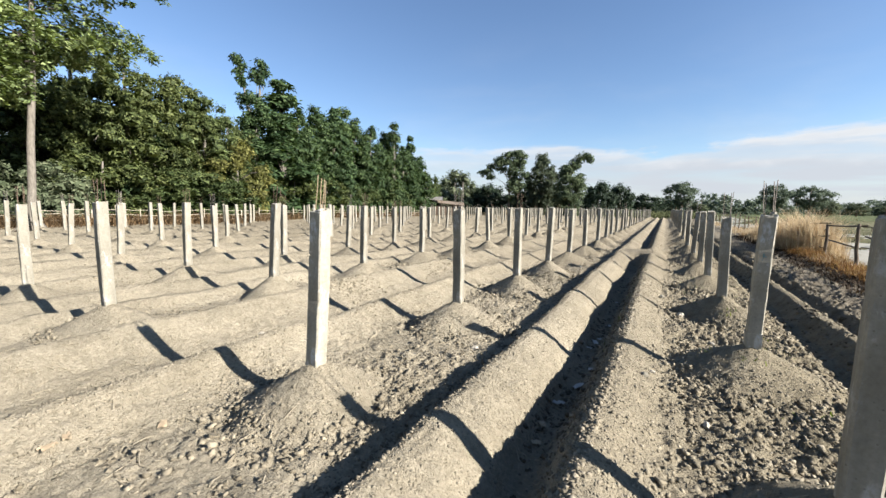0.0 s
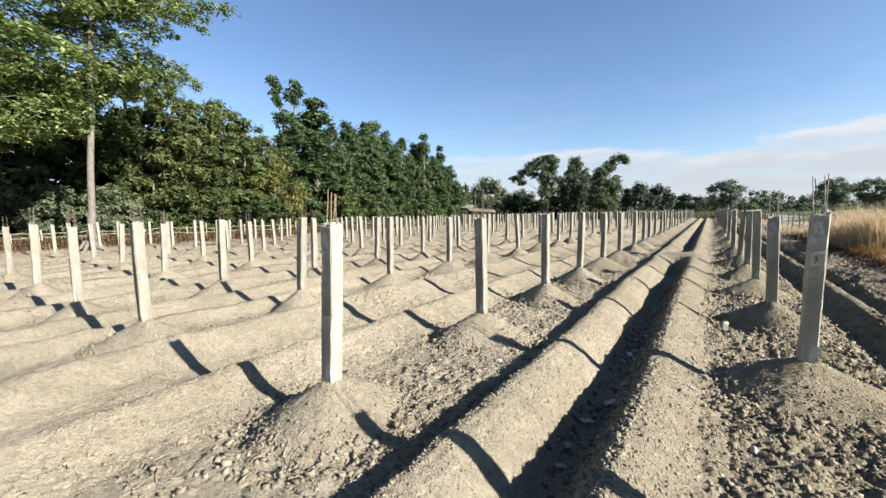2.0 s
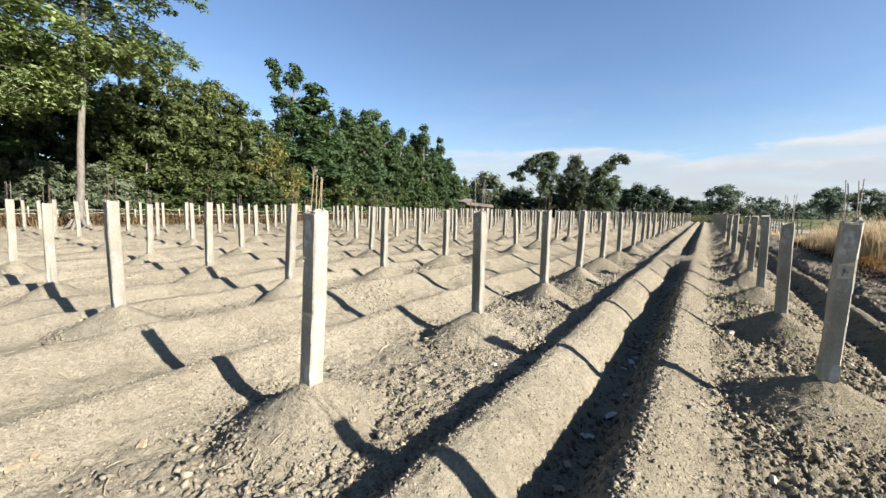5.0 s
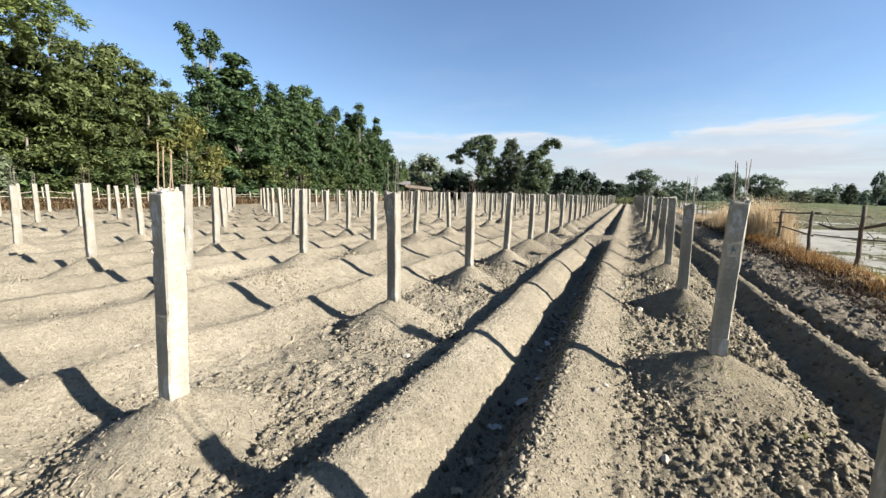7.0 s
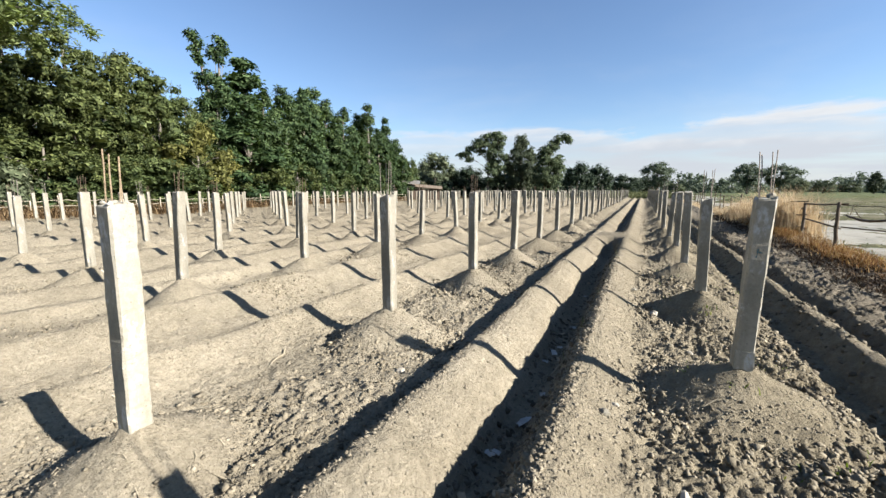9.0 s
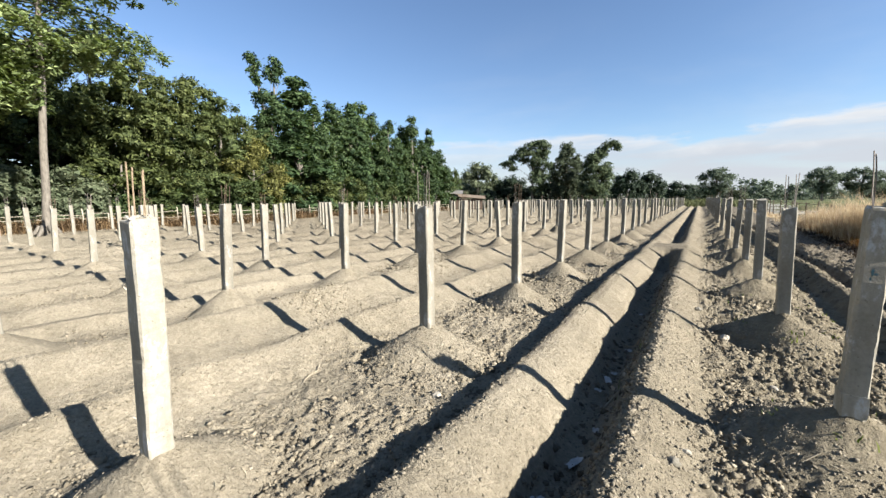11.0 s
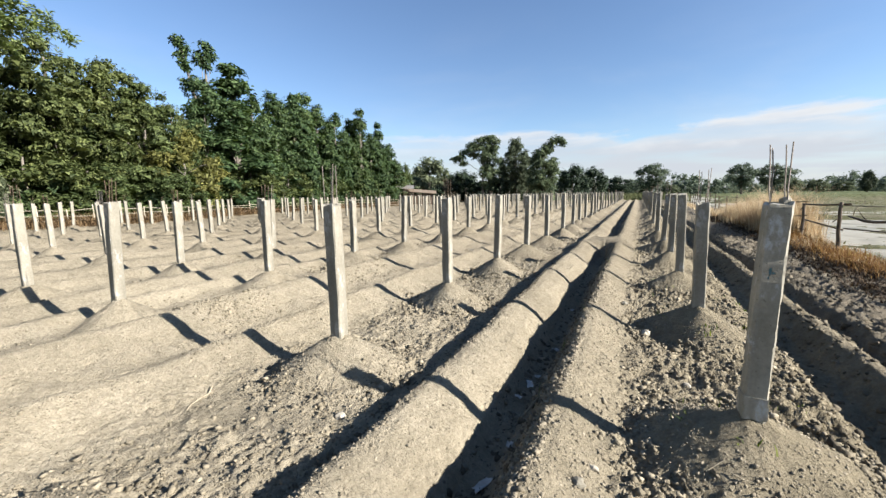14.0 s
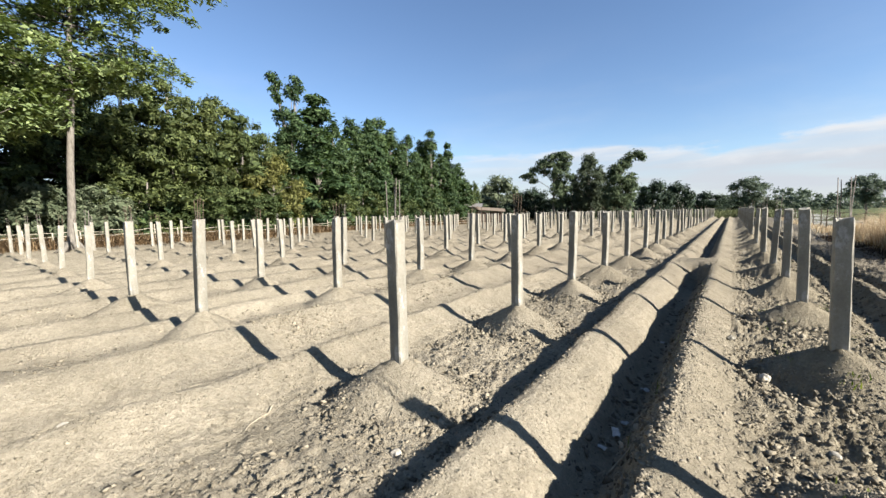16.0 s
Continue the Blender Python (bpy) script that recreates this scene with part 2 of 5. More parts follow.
SOIL = soil_material()
CLOD = clod_material("soil_clods", (0.132, 0.111, 0.076), (0.238, 0.203, 0.142))
CRUMB = clod_material("soil_crumbs", (0.144, 0.122, 0.086), (0.248, 0.212, 0.152))
DARK_CLOD = clod_material("damp_clods", (0.070, 0.058, 0.040), (0.175, 0.148, 0.104))
PALE_STONE = plain_material("pale_stone", (0.275, 0.241, 0.181), (0.413, 0.370, 0.292), 14.0)
CONCRETE = concrete_material("cast_concrete", 1.0)
PALE_CONCRETE = concrete_material("limed_concrete", 1.3, 0.85)
CLOD_STONE = plain_material("hard_soil_lump", (0.129, 0.112, 0.082), (0.232, 0.211, 0.159), 20.0)
SCRAP = plain_material("pale_plastic", (0.258, 0.245, 0.215), (0.473, 0.456, 0.413), 12.0, 0.5)
DEAD_LEAF = plain_material("dead_leaf", (0.258, 0.189, 0.112), (0.396, 0.310, 0.198), 30.0, 0.7)
STRAW = plain_material("straw", (0.189, 0.155, 0.099), (0.344, 0.292, 0.202), 25.0)
TAN_STEEL = plain_material("tan_rusty_steel", (0.17, 0.125, 0.075), (0.31, 0.235, 0.15), 60.0, 0.8, 0.1)
RUST = plain_material("rusty_steel", (0.077, 0.053, 0.036), (0.163, 0.116, 0.079), 60.0, 0.8, 0.25)
GREY_STEEL = plain_material("weathered_steel", (0.112, 0.095, 0.077), (0.241, 0.206, 0.172), 60.0, 0.7, 0.3)
BLUE_PAINT = plain_material("faded_blue_paint", (0.075, 0.165, 0.185), (0.17, 0.255, 0.26), 40.0)
BARK = plain_material("bark", (0.086, 0.073, 0.056), (0.206, 0.181, 0.146), 6.0, 0.9, 0, (3, 3, 0.5), 0.03)
DARK_BARK = plain_material("dark_bark", (0.035, 0.029, 0.022), (0.085, 0.072, 0.055), 6.0, 0.9, 0, (3, 3, 0.5), 0.02)
PALE_BARK = plain_material("pale_bark", (0.080, 0.068, 0.052), (0.180, 0.158, 0.124), 4.0, 0.9, 0, (2, 2, 0.6), 0.02)
GREY_WOOD = plain_material("weathered_wood", (0.052, 0.038, 0.027), (0.163, 0.125, 0.086), 14.0, 0.9, 0, (3, 3, 0.4), 0.006)
BAMBOO = plain_material("dry_bamboo", (0.258, 0.215, 0.155), (0.396, 0.344, 0.258), 9.0, 0.7, 0, (0.516, 0.516, 0.516), 0.004)
HUT_WOOD = plain_material("brown_boards", (0.060, 0.042, 0.030), (0.120, 0.088, 0.062), 9.0, 0.9, 0, (6, 6, 0.4), 0.006)
TIN = plain_material("weathered_tin_roof", (0.14, 0.12, 0.10), (0.32, 0.30, 0.27), 3.0, 0.55, 0.4)
RED_ROOF = plain_material("rusted_tin_roof", (0.105, 0.080, 0.058), (0.215, 0.170, 0.125), 3.0, 0.9, 0.0, shine=0.1)
DRY_GRASS = leaf_material("dry_grass", (0.300, 0.205, 0.115), (0.480, 0.360, 0.220), (0.610, 0.500, 0.345), 0.42, 0.7, False)
RUST_GRASS = leaf_material("browned_grass", (0.085, 0.038, 0.012), (0.235, 0.115, 0.036), (0.42, 0.27, 0.105), 0.3, 0.7, False)
# litter colours taken down to the tone of the grass's cast shadow
SHADED_LITTER = leaf_material("shadow_dark_litter", (0.022, 0.014, 0.008), (0.052, 0.034, 0.020), (0.115, 0.075, 0.042), 0.15, 0.8, False)
WEED = leaf_material("pale_olive_weeds", (0.060, 0.070, 0.026), (0.115, 0.125, 0.055), (0.185, 0.185, 0.095), 0.3, 0.7, False)
GREEN_GRASS = leaf_material("green_grass", (0.064, 0.092, 0.018), (0.138, 0.166, 0.041), (0.239, 0.248, 0.083), 0.4, 0.6)
PADDY_GRASS = leaf_material("pale_field_grass", (0.099, 0.096, 0.040), (0.166, 0.159, 0.073), (0.238, 0.225, 0.126), 0.3, 0.7, False)
LEAF_DARK = leaf_material("dark_green_leaves", (0.019, 0.034, 0.016), (0.046, 0.070, 0.031), (0.106, 0.138, 0.066), 0.22)
LEAF_DEEP = leaf_material("deep_green_leaves", (0.012, 0.020, 0.012), (0.026, 0.040, 0.023), (0.058, 0.076, 0.044), 0.18, 0.6, False)
LEAF_PALE = leaf_material("pale_green_leaves", (0.040, 0.060, 0.030), (0.085, 0.120, 0.055), (0.150, 0.185, 0.090))
LEAF_OLIVE = leaf_material("olive_green_leaves", (0.027, 0.037, 0.015), (0.071, 0.085, 0.034), (0.138, 0.154, 0.067), 0.22)
LEAF_TAWNY = leaf_material("yellowish_leaves", (0.050, 0.050, 0.018), (0.130, 0.125, 0.045), (0.200, 0.190, 0.075))
LEAF_BRIGHT = leaf_material("fresh_green_leaves", (0.064, 0.078, 0.036), (0.172, 0.198, 0.090), (0.300, 0.320, 0.160), 0.34)
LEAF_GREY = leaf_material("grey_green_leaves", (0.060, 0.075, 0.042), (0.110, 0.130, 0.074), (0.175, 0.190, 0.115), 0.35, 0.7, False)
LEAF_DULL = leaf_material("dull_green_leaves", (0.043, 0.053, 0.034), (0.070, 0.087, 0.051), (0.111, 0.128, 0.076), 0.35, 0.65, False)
# distance haze is mixed into these greyed leaf colours
LEAF_FAR = leaf_material("haze_tinted_leaves", (0.058, 0.078, 0.056), (0.105, 0.130, 0.090), (0.155, 0.182, 0.122), 0.4, 0.7, False)
BRUSH = leaf_material("dead_brush", (0.07, 0.045, 0.025), (0.15, 0.095, 0.05), (0.26, 0.18, 0.10), 0.3, 0.7, False)
# muted green with some distance haze painted in, for trees beyond the field
LEAF_MID = leaf_material("haze_muted_leaves", (0.032, 0.048, 0.025), (0.074, 0.098, 0.050), (0.145, 0.172, 0.092), 0.3, 0.65, False)


# ---- mesh tools ----
def mesh_object(name, verts, faces, mat, parent=None, label="", smooth=False):
    me = bpy.data.meshes.new(name)
    me.from_pydata(verts, [], faces)
    me.materials.append(mat)
    if smooth:
        me.shade_smooth()
    ob = new(name, me)
    if parent:
        ob.parent = parent
    if label:
        ob["label"] = label
    return ob


def array_object(name, v, f, mat, parent=None, label="", smooth=False):
    """A mesh from an (n, 3) array of corners and an (m, k) array of faces."""
    me = bpy.data.meshes.new(name)
    k = f.shape[1]
    me.vertices.add(len(v))
    me.vertices.foreach_set("co", np.ascontiguousarray(v, dtype=np.float32).ravel())
    me.loops.add(f.size)
    me.loops.foreach_set("vertex_index", np.ascontiguousarray(f, dtype=np.int32).ravel())
    me.polygons.add(len(f))
    me.polygons.foreach_set("loop_start", np.arange(0, f.size, k, dtype=np.int32))
    me.materials.append(mat)
    me.update(calc_edges=True)
    me.validate()
    if smooth:
        me.shade_smooth()
    ob = new(name, me)
    if parent:
        ob.parent = parent
    if label:
        ob["label"] = label
    return ob


def part(name, bm, mat, parent, label="", smooth=False):
    me = bpy.data.meshes.new(name)
    bm.to_mesh(me)
    bm.free()
    me.materials.append(mat)
    if smooth:
        me.shade_smooth()
    ob = new(name, me)
    ob.parent = parent
    if label:
        ob["label"] = label
    return ob


def tube_data(points, radii, sides=7):
    """Corners and faces of a tapering tube along a bent line."""
    verts, faces = [], []
    pts = [Vector(p) for p in points]
    for i, p in enumerate(pts):
        way = (pts[min(i + 1, len(pts) - 1)] - pts[max(i - 1, 0)]).normalized()
        a = way.orthogonal().normalized() if abs(way.z) < 0.9 else Vector((1, 0, 0)).cross(way).normalized()
        c = way.cross(a)
        for s in range(sides):
            g = 2 * math.pi * s / sides
            verts.append(p + float(radii[i]) * (math.cos(g) * a + math.sin(g) * c))
    for i in range(len(pts) - 1):
        for s in range(sides):
            t = (s + 1) % sides
            faces.append((i * sides + s, i * sides + t, (i + 1) * sides + t, (i + 1) * sides + s))
    faces.append(tuple(range(sides))[::-1])
    faces.append(tuple((len(pts) - 1) * sides + s for s in range(sides)))
    return verts, faces


def joined(chunks):
    verts, faces = [], []
    for v, f in chunks:
        o = len(verts)
        verts += v
        faces += [tuple(i + o for i in q) for q in f]
    return verts, faces


# ---- lattice noise for the ground ----
def value_noise(x, y, seed):
    xi, yi = np.floor(x).astype(np.int64), np.floor(y).astype(np.int64)
    fx, fy = x - xi, y - yi
    fx, fy = fx * fx * (3 - 2 * fx), fy * fy * (3 - 2 * fy)

    def h(i, j):
        k = (i * 374761393 + j * 668265263 + seed * 1442695041) & 0x7FFFFFFF
        k = ((k ^ (k >> 13)) * 1274126177) & 0x7FFFFFFF
        return ((k ^ (k >> 16)) & 0xFFFF) / 65535.0

    a, b2 = h(xi, yi) * (1 - fx) + h(xi + 1, yi) * fx, h(xi, yi + 1) * (1 - fx) + h(xi + 1, yi + 1) * fx
    return (a * (1 - fy) + b2 * fy) * 2 - 1


def fbm(x, y, scale, seed, octaves=4):
    out, amp = 0.0, 1.0
    for k in range(octaves):
        out = out + amp * value_noise(x * scale * 2**k, y * scale * 2**k, seed + 17 * k)
        amp *= 0.5
    return out


def lumps(x, y, scale, seed):
    """Tilted blocks packed side by side, each of its own height: crumbled clods."""
    x, y = x * scale + 0.35 * value_noise(x * scale * 2.3, y * scale * 2.3, seed + 5), y * scale + 0.35 * value_noise(x * scale * 2.3, y * scale * 2.3, seed + 6)
    xi, yi = np.floor(x).astype(np.int64), np.floor(y).astype(np.int64)
    best, tall, tilt = np.full(x.shape, 9.0), np.zeros(x.shape), np.zeros(x.shape)

    def h(i, j, k):
        q = (i * 374761393 + j * 668265263 + (seed + k) * 1442695041) & 0x7FFFFFFF
        q = ((q ^ (q >> 13)) * 1274126177) & 0x7FFFFFFF
        return ((q ^ (q >> 16)) & 0xFFFF) / 65535.0

    for di in (-1, 0, 1):
        for dj in (-1, 0, 1):
            i, j = xi + di, yi + dj
            dx, dy = x - i - h(i, j, 1), y - j - h(i, j, 2)
            d = np.hypot(dx, dy)
            closer = d < best
            best = np.where(closer, d, best)
            tall = np.where(closer, h(i, j, 3), tall)
            tilt = np.where(closer, dx * (h(i, j, 4) - 0.5) + dy * (h(i, j, 5) - 0.5), tilt)
    return np.clip(1.25 - 1.6 * best + 1.7 * tilt, 0, 1) * (0.15 + tall**1.5)


# ---- the planting grid ----
SLOPE = 0.021                      # the rows lean this much towards -x per metre
ROWS_U = [0.56, -2.32, -5.53, -7.92, -10.8, -13.8, -16.7, -19.5, -22.3, -25.1]
ROW_START = [1.86, 1.79, 1.58, 1.47, 1.45, 1.45, 1.48, 1.42, 1.5, 1.45]
PITCHES = [2.11, 2.19, 2.13, 2.13, 2.14, 2.14, 2.14, 2.14, 2.14, 2.14]      # post to post along each row
FIELD_END = 71.0


def row_x(u, y):
    return u - SLOPE * (y - 4.0)


def posts_of_row(r):
    out, k = [], 0
    rng = random.Random(50 + r)
    while ROW_START[r] + PITCHES[r] * k < FIELD_END:
        y = ROW_START[r] + PITCHES[r] * k + (rng.uniform(-0.06, 0.06) if k > 3 else 0)
        out.append((row_x(ROWS_U[r], y) + (rng.uniform(-0.06, 0.06) if k > 2 else 0), y))
        k += 1
    return out


POSTS = [posts_of_row(r) for r in range(len(ROWS_U))]
POSTS[1][0] = (-2.30, 1.74)
BASE = 0.12                        # level of the beds

# cross section of the beds, ridges and trenches: (u, z)
SECTION = [(-60, 0.13), (-27.0, 0.13)]
for right, left in list(zip(ROWS_U[1:], ROWS_U[2:]))[::-1]:
    w = right - left
    bay = [(0.13, 0.05), (0.165, 0.036), (0.205, 0.05), (0.25, 0.09), (0.30, 0.172), (0.345, 0.27), (0.365, 0.285), (0.39, 0.25), (0.43, 0.06), (0.46, 0.02), (0.555, 0.02),
           (0.60, 0.05), (0.65, 0.10), (0.71, 0.198), (0.765, 0.286), (0.785, 0.30), (0.81, 0.26), (0.855, 0.08)]
    tall = 0.86 if right > -3 else 0.68
    SECTION += [(right - f * w, 0.115 + (z - 0.06) * tall) for f, z in bay[::-1]]
SECTION += [(-1.74, 0.125), (-1.60, 0.125), (-1.50, 0.135), (-1.42, 0.235), (-1.365, 0.305), (-1.30, 0.32), (-1.22, 0.298), (-1.08, 0.215), (-0.95, 0.10), (-0.87, -0.01),
            (-0.75, -0.04), (-0.66, 0.05), (-0.57, 0.24), (-0.50, 0.322), (-0.445, 0.336), (-0.37, 0.315), (-0.25, 0.245), (-0.12, 0.175), (0.05, 0.14), (1.0, 0.13),
            (1.20, 0.09), (1.33, 0.01), (1.48, 0.01), (1.60, 0.13), (1.67, 0.205), (1.75, 0.21), (1.83, 0.16), (1.92, 0.02), (2.04, 0.02), (2.14, 0.14), (2.4, 0.17),
            (2.9, 0.17), (3.6, 0.24), (4.15, 0.15), (4.5, -0.072), (11, -0.068), (18, 0.0), (60, 0.01)]
SECTION_U, SECTION_Z = np.array([s[0] for s in SECTION]), np.array([s[1] for s in SECTION])
MOUND_AT = np.array([p for row in POSTS for p in row])
MOUND_RNG = np.random.RandomState(4)
MOUND_H = 0.362 + MOUND_RNG.uniform(-0.03, 0.03, len(MOUND_AT))
MOUND_R = 0.51 + MOUND_RNG.uniform(-0.06, 0.08, len(MOUND_AT))


def smooth_step(a, b, v):
    t = np.clip((v - a) / (b - a), 0.0, 1.0)
    return t * t * (3 - 2 * t)


def ground_z(x, y):
    x, y = np.asarray(x, float), np.asarray(y, float)
    wander = 0.014 * fbm(x * 0.3, y, 0.55, 3, 3)
    u = x + SLOPE * (np.clip(y, -10, 90) - 4.0) + wander
    z = np.interp(u, SECTION_U, SECTION_Z)
    # the ridges sag and swell along their length
    z = BASE + (z - BASE) * (1 + 0.16 * fbm(x * 0.5, y, 0.9, 9, 3))
    # a trodden bund crosses the trench and the furrow beside it
    across = np.interp(u, [-2.0, -1.75, -1.45, -1.3, -0.5, -0.4, -0.1, 0.1], [0.0, 0.15, 0.20, 0.30, 0.33, 0.325, 0.2, 0.0])
    bund = np.exp(-(((y - 13.25 + 0.25 * (u + 0.9)) / 0.88) ** 6)) * (u > -1.95) * (u < 0.05)
    z = np.where(bund > 0.02, np.maximum(z, across * bund + z * (1 - bund)), z)
    field = smooth_step(-27.6, -26.6, u) * (1 - smooth_step(FIELD_END + 0.5, FIELD_END + 3, y)) * smooth_step(-14, -11, y)
    dry = np.where(u > 2.6, 1.0, field)
    z = z * dry + BASE * (1 - dry)
    # mounds
    m = np.zeros_like(z)
    for (mx, my), mh, mr in zip(MOUND_AT, MOUND_H, MOUND_R):
        near = (np.abs(x - mx) < 0.8) & (np.abs(y - my) < 0.8) if x.ndim < 2 else None
        if near is None:
            i0, i1 = np.searchsorted(x[0], (mx - 0.8, mx + 0.8))
            j0, j1 = np.searchsorted(y[:, 0], (my - 0.8, my + 0.8))
            if i1 <= i0 or j1 <= j0:
                continue
            sel = (slice(j0, j1), slice(i0, i1))
        else:
            if not near.any():
                continue
            sel = near
        dx, dy = x[sel] - mx, y[sel] - my
        ang = np.arctan2(dy, dx)
        rr = mr * (1 + 0.13 * np.sin(2 * ang + mx * 7 + my) + 0.08 * np.sin(3 * ang + my * 5))
        d = np.sqrt(dx * dx + dy * dy) / rr
        shape = np.where(d < 1.3, 0.95 * (np.sqrt((1 - d) ** 2 + 0.008) + (1 - d)) / 2 / 1.002, 0)
        shape = np.minimum(shape, 0.93)
        m[sel] = np.maximum(m[sel], mh * shape)
    z = np.maximum(z, np.where(m > 0.012, BASE + m + 0.35 * (z - BASE) * (1 - np.clip(m * 4, 0, 1)), -9))
    on_mound = np.clip(m * 6, 0, 1)
    # tilled roughness
    ridge = np.clip(np.abs(z - BASE) * 6, 0, 1)
    rough = (0.020 * (1 - 0.62 * ridge)) * (1 - 0.6 * on_mound)
    rough = np.where(u > 2.1, 0.03, np.where(u > -3.2, rough, rough * 0.9))
    rough = rough * np.where(u > 4.3, 0.8, 1)
    tilled = (1 - ridge) * (1 - on_mound)
    bed_r, bed_a, edge = (u > -0.1) * (u < 1.5), (u > -3.0 - 0.9 * smooth_step(5.0, 1.5, y)) * (u < -1.55), (u >= 1.5) * (u < 3.2)
    patch = np.clip(0.5 + 1.1 * fbm(x, y, 0.9, 6, 3), 0, 1)
    crumb = tilled * (bed_r * (0.65 + 0.5 * patch) + bed_a * (0.22 + 0.45 * patch) + edge * 0.9) + (1 - tilled) * 0.2 * (u > -3.2) * (u < 1.5)
    crumb = crumb * smooth_step(-1.0, 0.6, y) * (1 - smooth_step(18, 22, y))
    near = crumb > 0.02
    if near.any():
        xs, ys = x[near], y[near]
        z[near] += crumb[near] * (0.014 * fbm(xs, ys, 7.0, 61, 3) + 0.05 * lumps(xs, ys, 12.0, 70) * np.clip(0.3 + 1.1 * value_noise(xs * 3, ys * 3, 76), 0, 1) * np.where(xs > -1, 1.0, 0.4) + 0.036 * lumps(xs, ys, 23.0, 71) * (0.75 + 0.4 * value_noise(xs * 5, ys * 5, 77))
                                + 0.02 * lumps(xs, ys, 42.0, 72) + 0.03 * np.abs(fbm(xs, ys, 17.0, 81, 2)) - 0.032)
    bank = (u > 1.9) & (u < 3.1) & (y > -1) & (y < 26)
    if bank.any():
        z[bank] += (0.022 * lumps(x[bank], y[bank], 9.0, 91) + 0.03 * lumps(x[bank], y[bank], 21.0, 92)) * smooth_step(-1, 2.5, y[bank]) * (1 - smooth_step(20, 26, y[bank]))
    close = 1 - smooth_step(14, 40, np.hypot(x, y))
    z = z + rough * fbm(x, y, 5.0, 21, 3) * (0.4 + 0.6 * close) + 0.018 * fbm(x, y, 1.3, 31, 3) + close * 0.4 * rough * fbm(x, y, 19.0, 41, 2)
    z = z + 0.55 * np.exp(-(((y - 60 - 0.25 * x) / 1.2) ** 2)) * smooth_step(6, 9, x)
    z = z + 0.22 * np.exp(-(((y - 29 - 0.12 * x) / 0.45) ** 2)) * smooth_step(4.6, 6, x) + 0.26 * np.exp(-(((y - 43 + 0.1 * x) / 0.6) ** 2)) * smooth_step(4.6, 6, x)
    z = z + 0.22 * smooth_step(-26.5, -30, x) * (1 - smooth_step(40, 70, y)) * smooth_step(-60, -30, y)
    far = smooth_step(90, 400, np.hypot(x, y))
    return z * (1 - far)


def steps(*runs):
    """Coordinates with a spacing that changes piece by piece: (from, to, first step, last step)."""
    out = [runs[0][0]]
    for a, b2, s0, s1 in runs:
        while out[-1] < b2 - 1e-6:
            f = (out[-1] - a) / (b2 - a)
            out.append(min(b2, out[-1] + s0 + (s1 - s0) * f))
    return np.array(out)


def ground():
    gx = np.concatenate([-steps((15.0, 28, 0.2, 0.3), (28, 36, 0.3, 0.5), (36, 60, 0.4, 3), (60, 1800, 5, 300))[:0:-1],
                         steps((-15.0, -5, 0.16, 0.08), (-5, -4, 0.055, 0.03), (-4, -3.2, 0.028, 0.018), (-3.2, 1.35, 0.0165, 0.0165), (1.35, 3.2, 0.026, 0.04), (3.2, 5, 0.06, 0.1), (5, 30, 0.12, 1.0), (30, 1800, 2, 300))])
    gy = np.concatenate([steps((-1800, -40, 300, 5), (-40, -4, 3, 0.5), (-4, -1.2, 0.3, 0.08), (-1.2, 0.4, 0.06, 0.03)),
                         steps((0.4, 3.4, 0.016, 0.021), (3.4, 6.2, 0.021, 0.036), (6.2, 14, 0.04, 0.12), (14, 30, 0.11, 0.3), (30, 78, 0.32, 0.7), (78, 140, 0.5, 4), (140, 2400, 6, 300))[1:]])
    X, Y = np.meshgrid(gx, gy)
    Z = ground_z(X, Y)
    ny, nx = X.shape
    v = np.stack([X, Y, Z], -1).reshape(-1, 3)
    i = (np.arange(ny - 1)[:, None] * nx + np.arange(nx - 1)[None]).ravel()
    f = np.stack([i, i + 1, i + nx + 1, i + nx], -1)
    return array_object("ground", v, f, SOIL, smooth=True)


tagged(ground(), "dry tilled field soil with ridges, trenches and planting mounds", "ground", kind="structure")


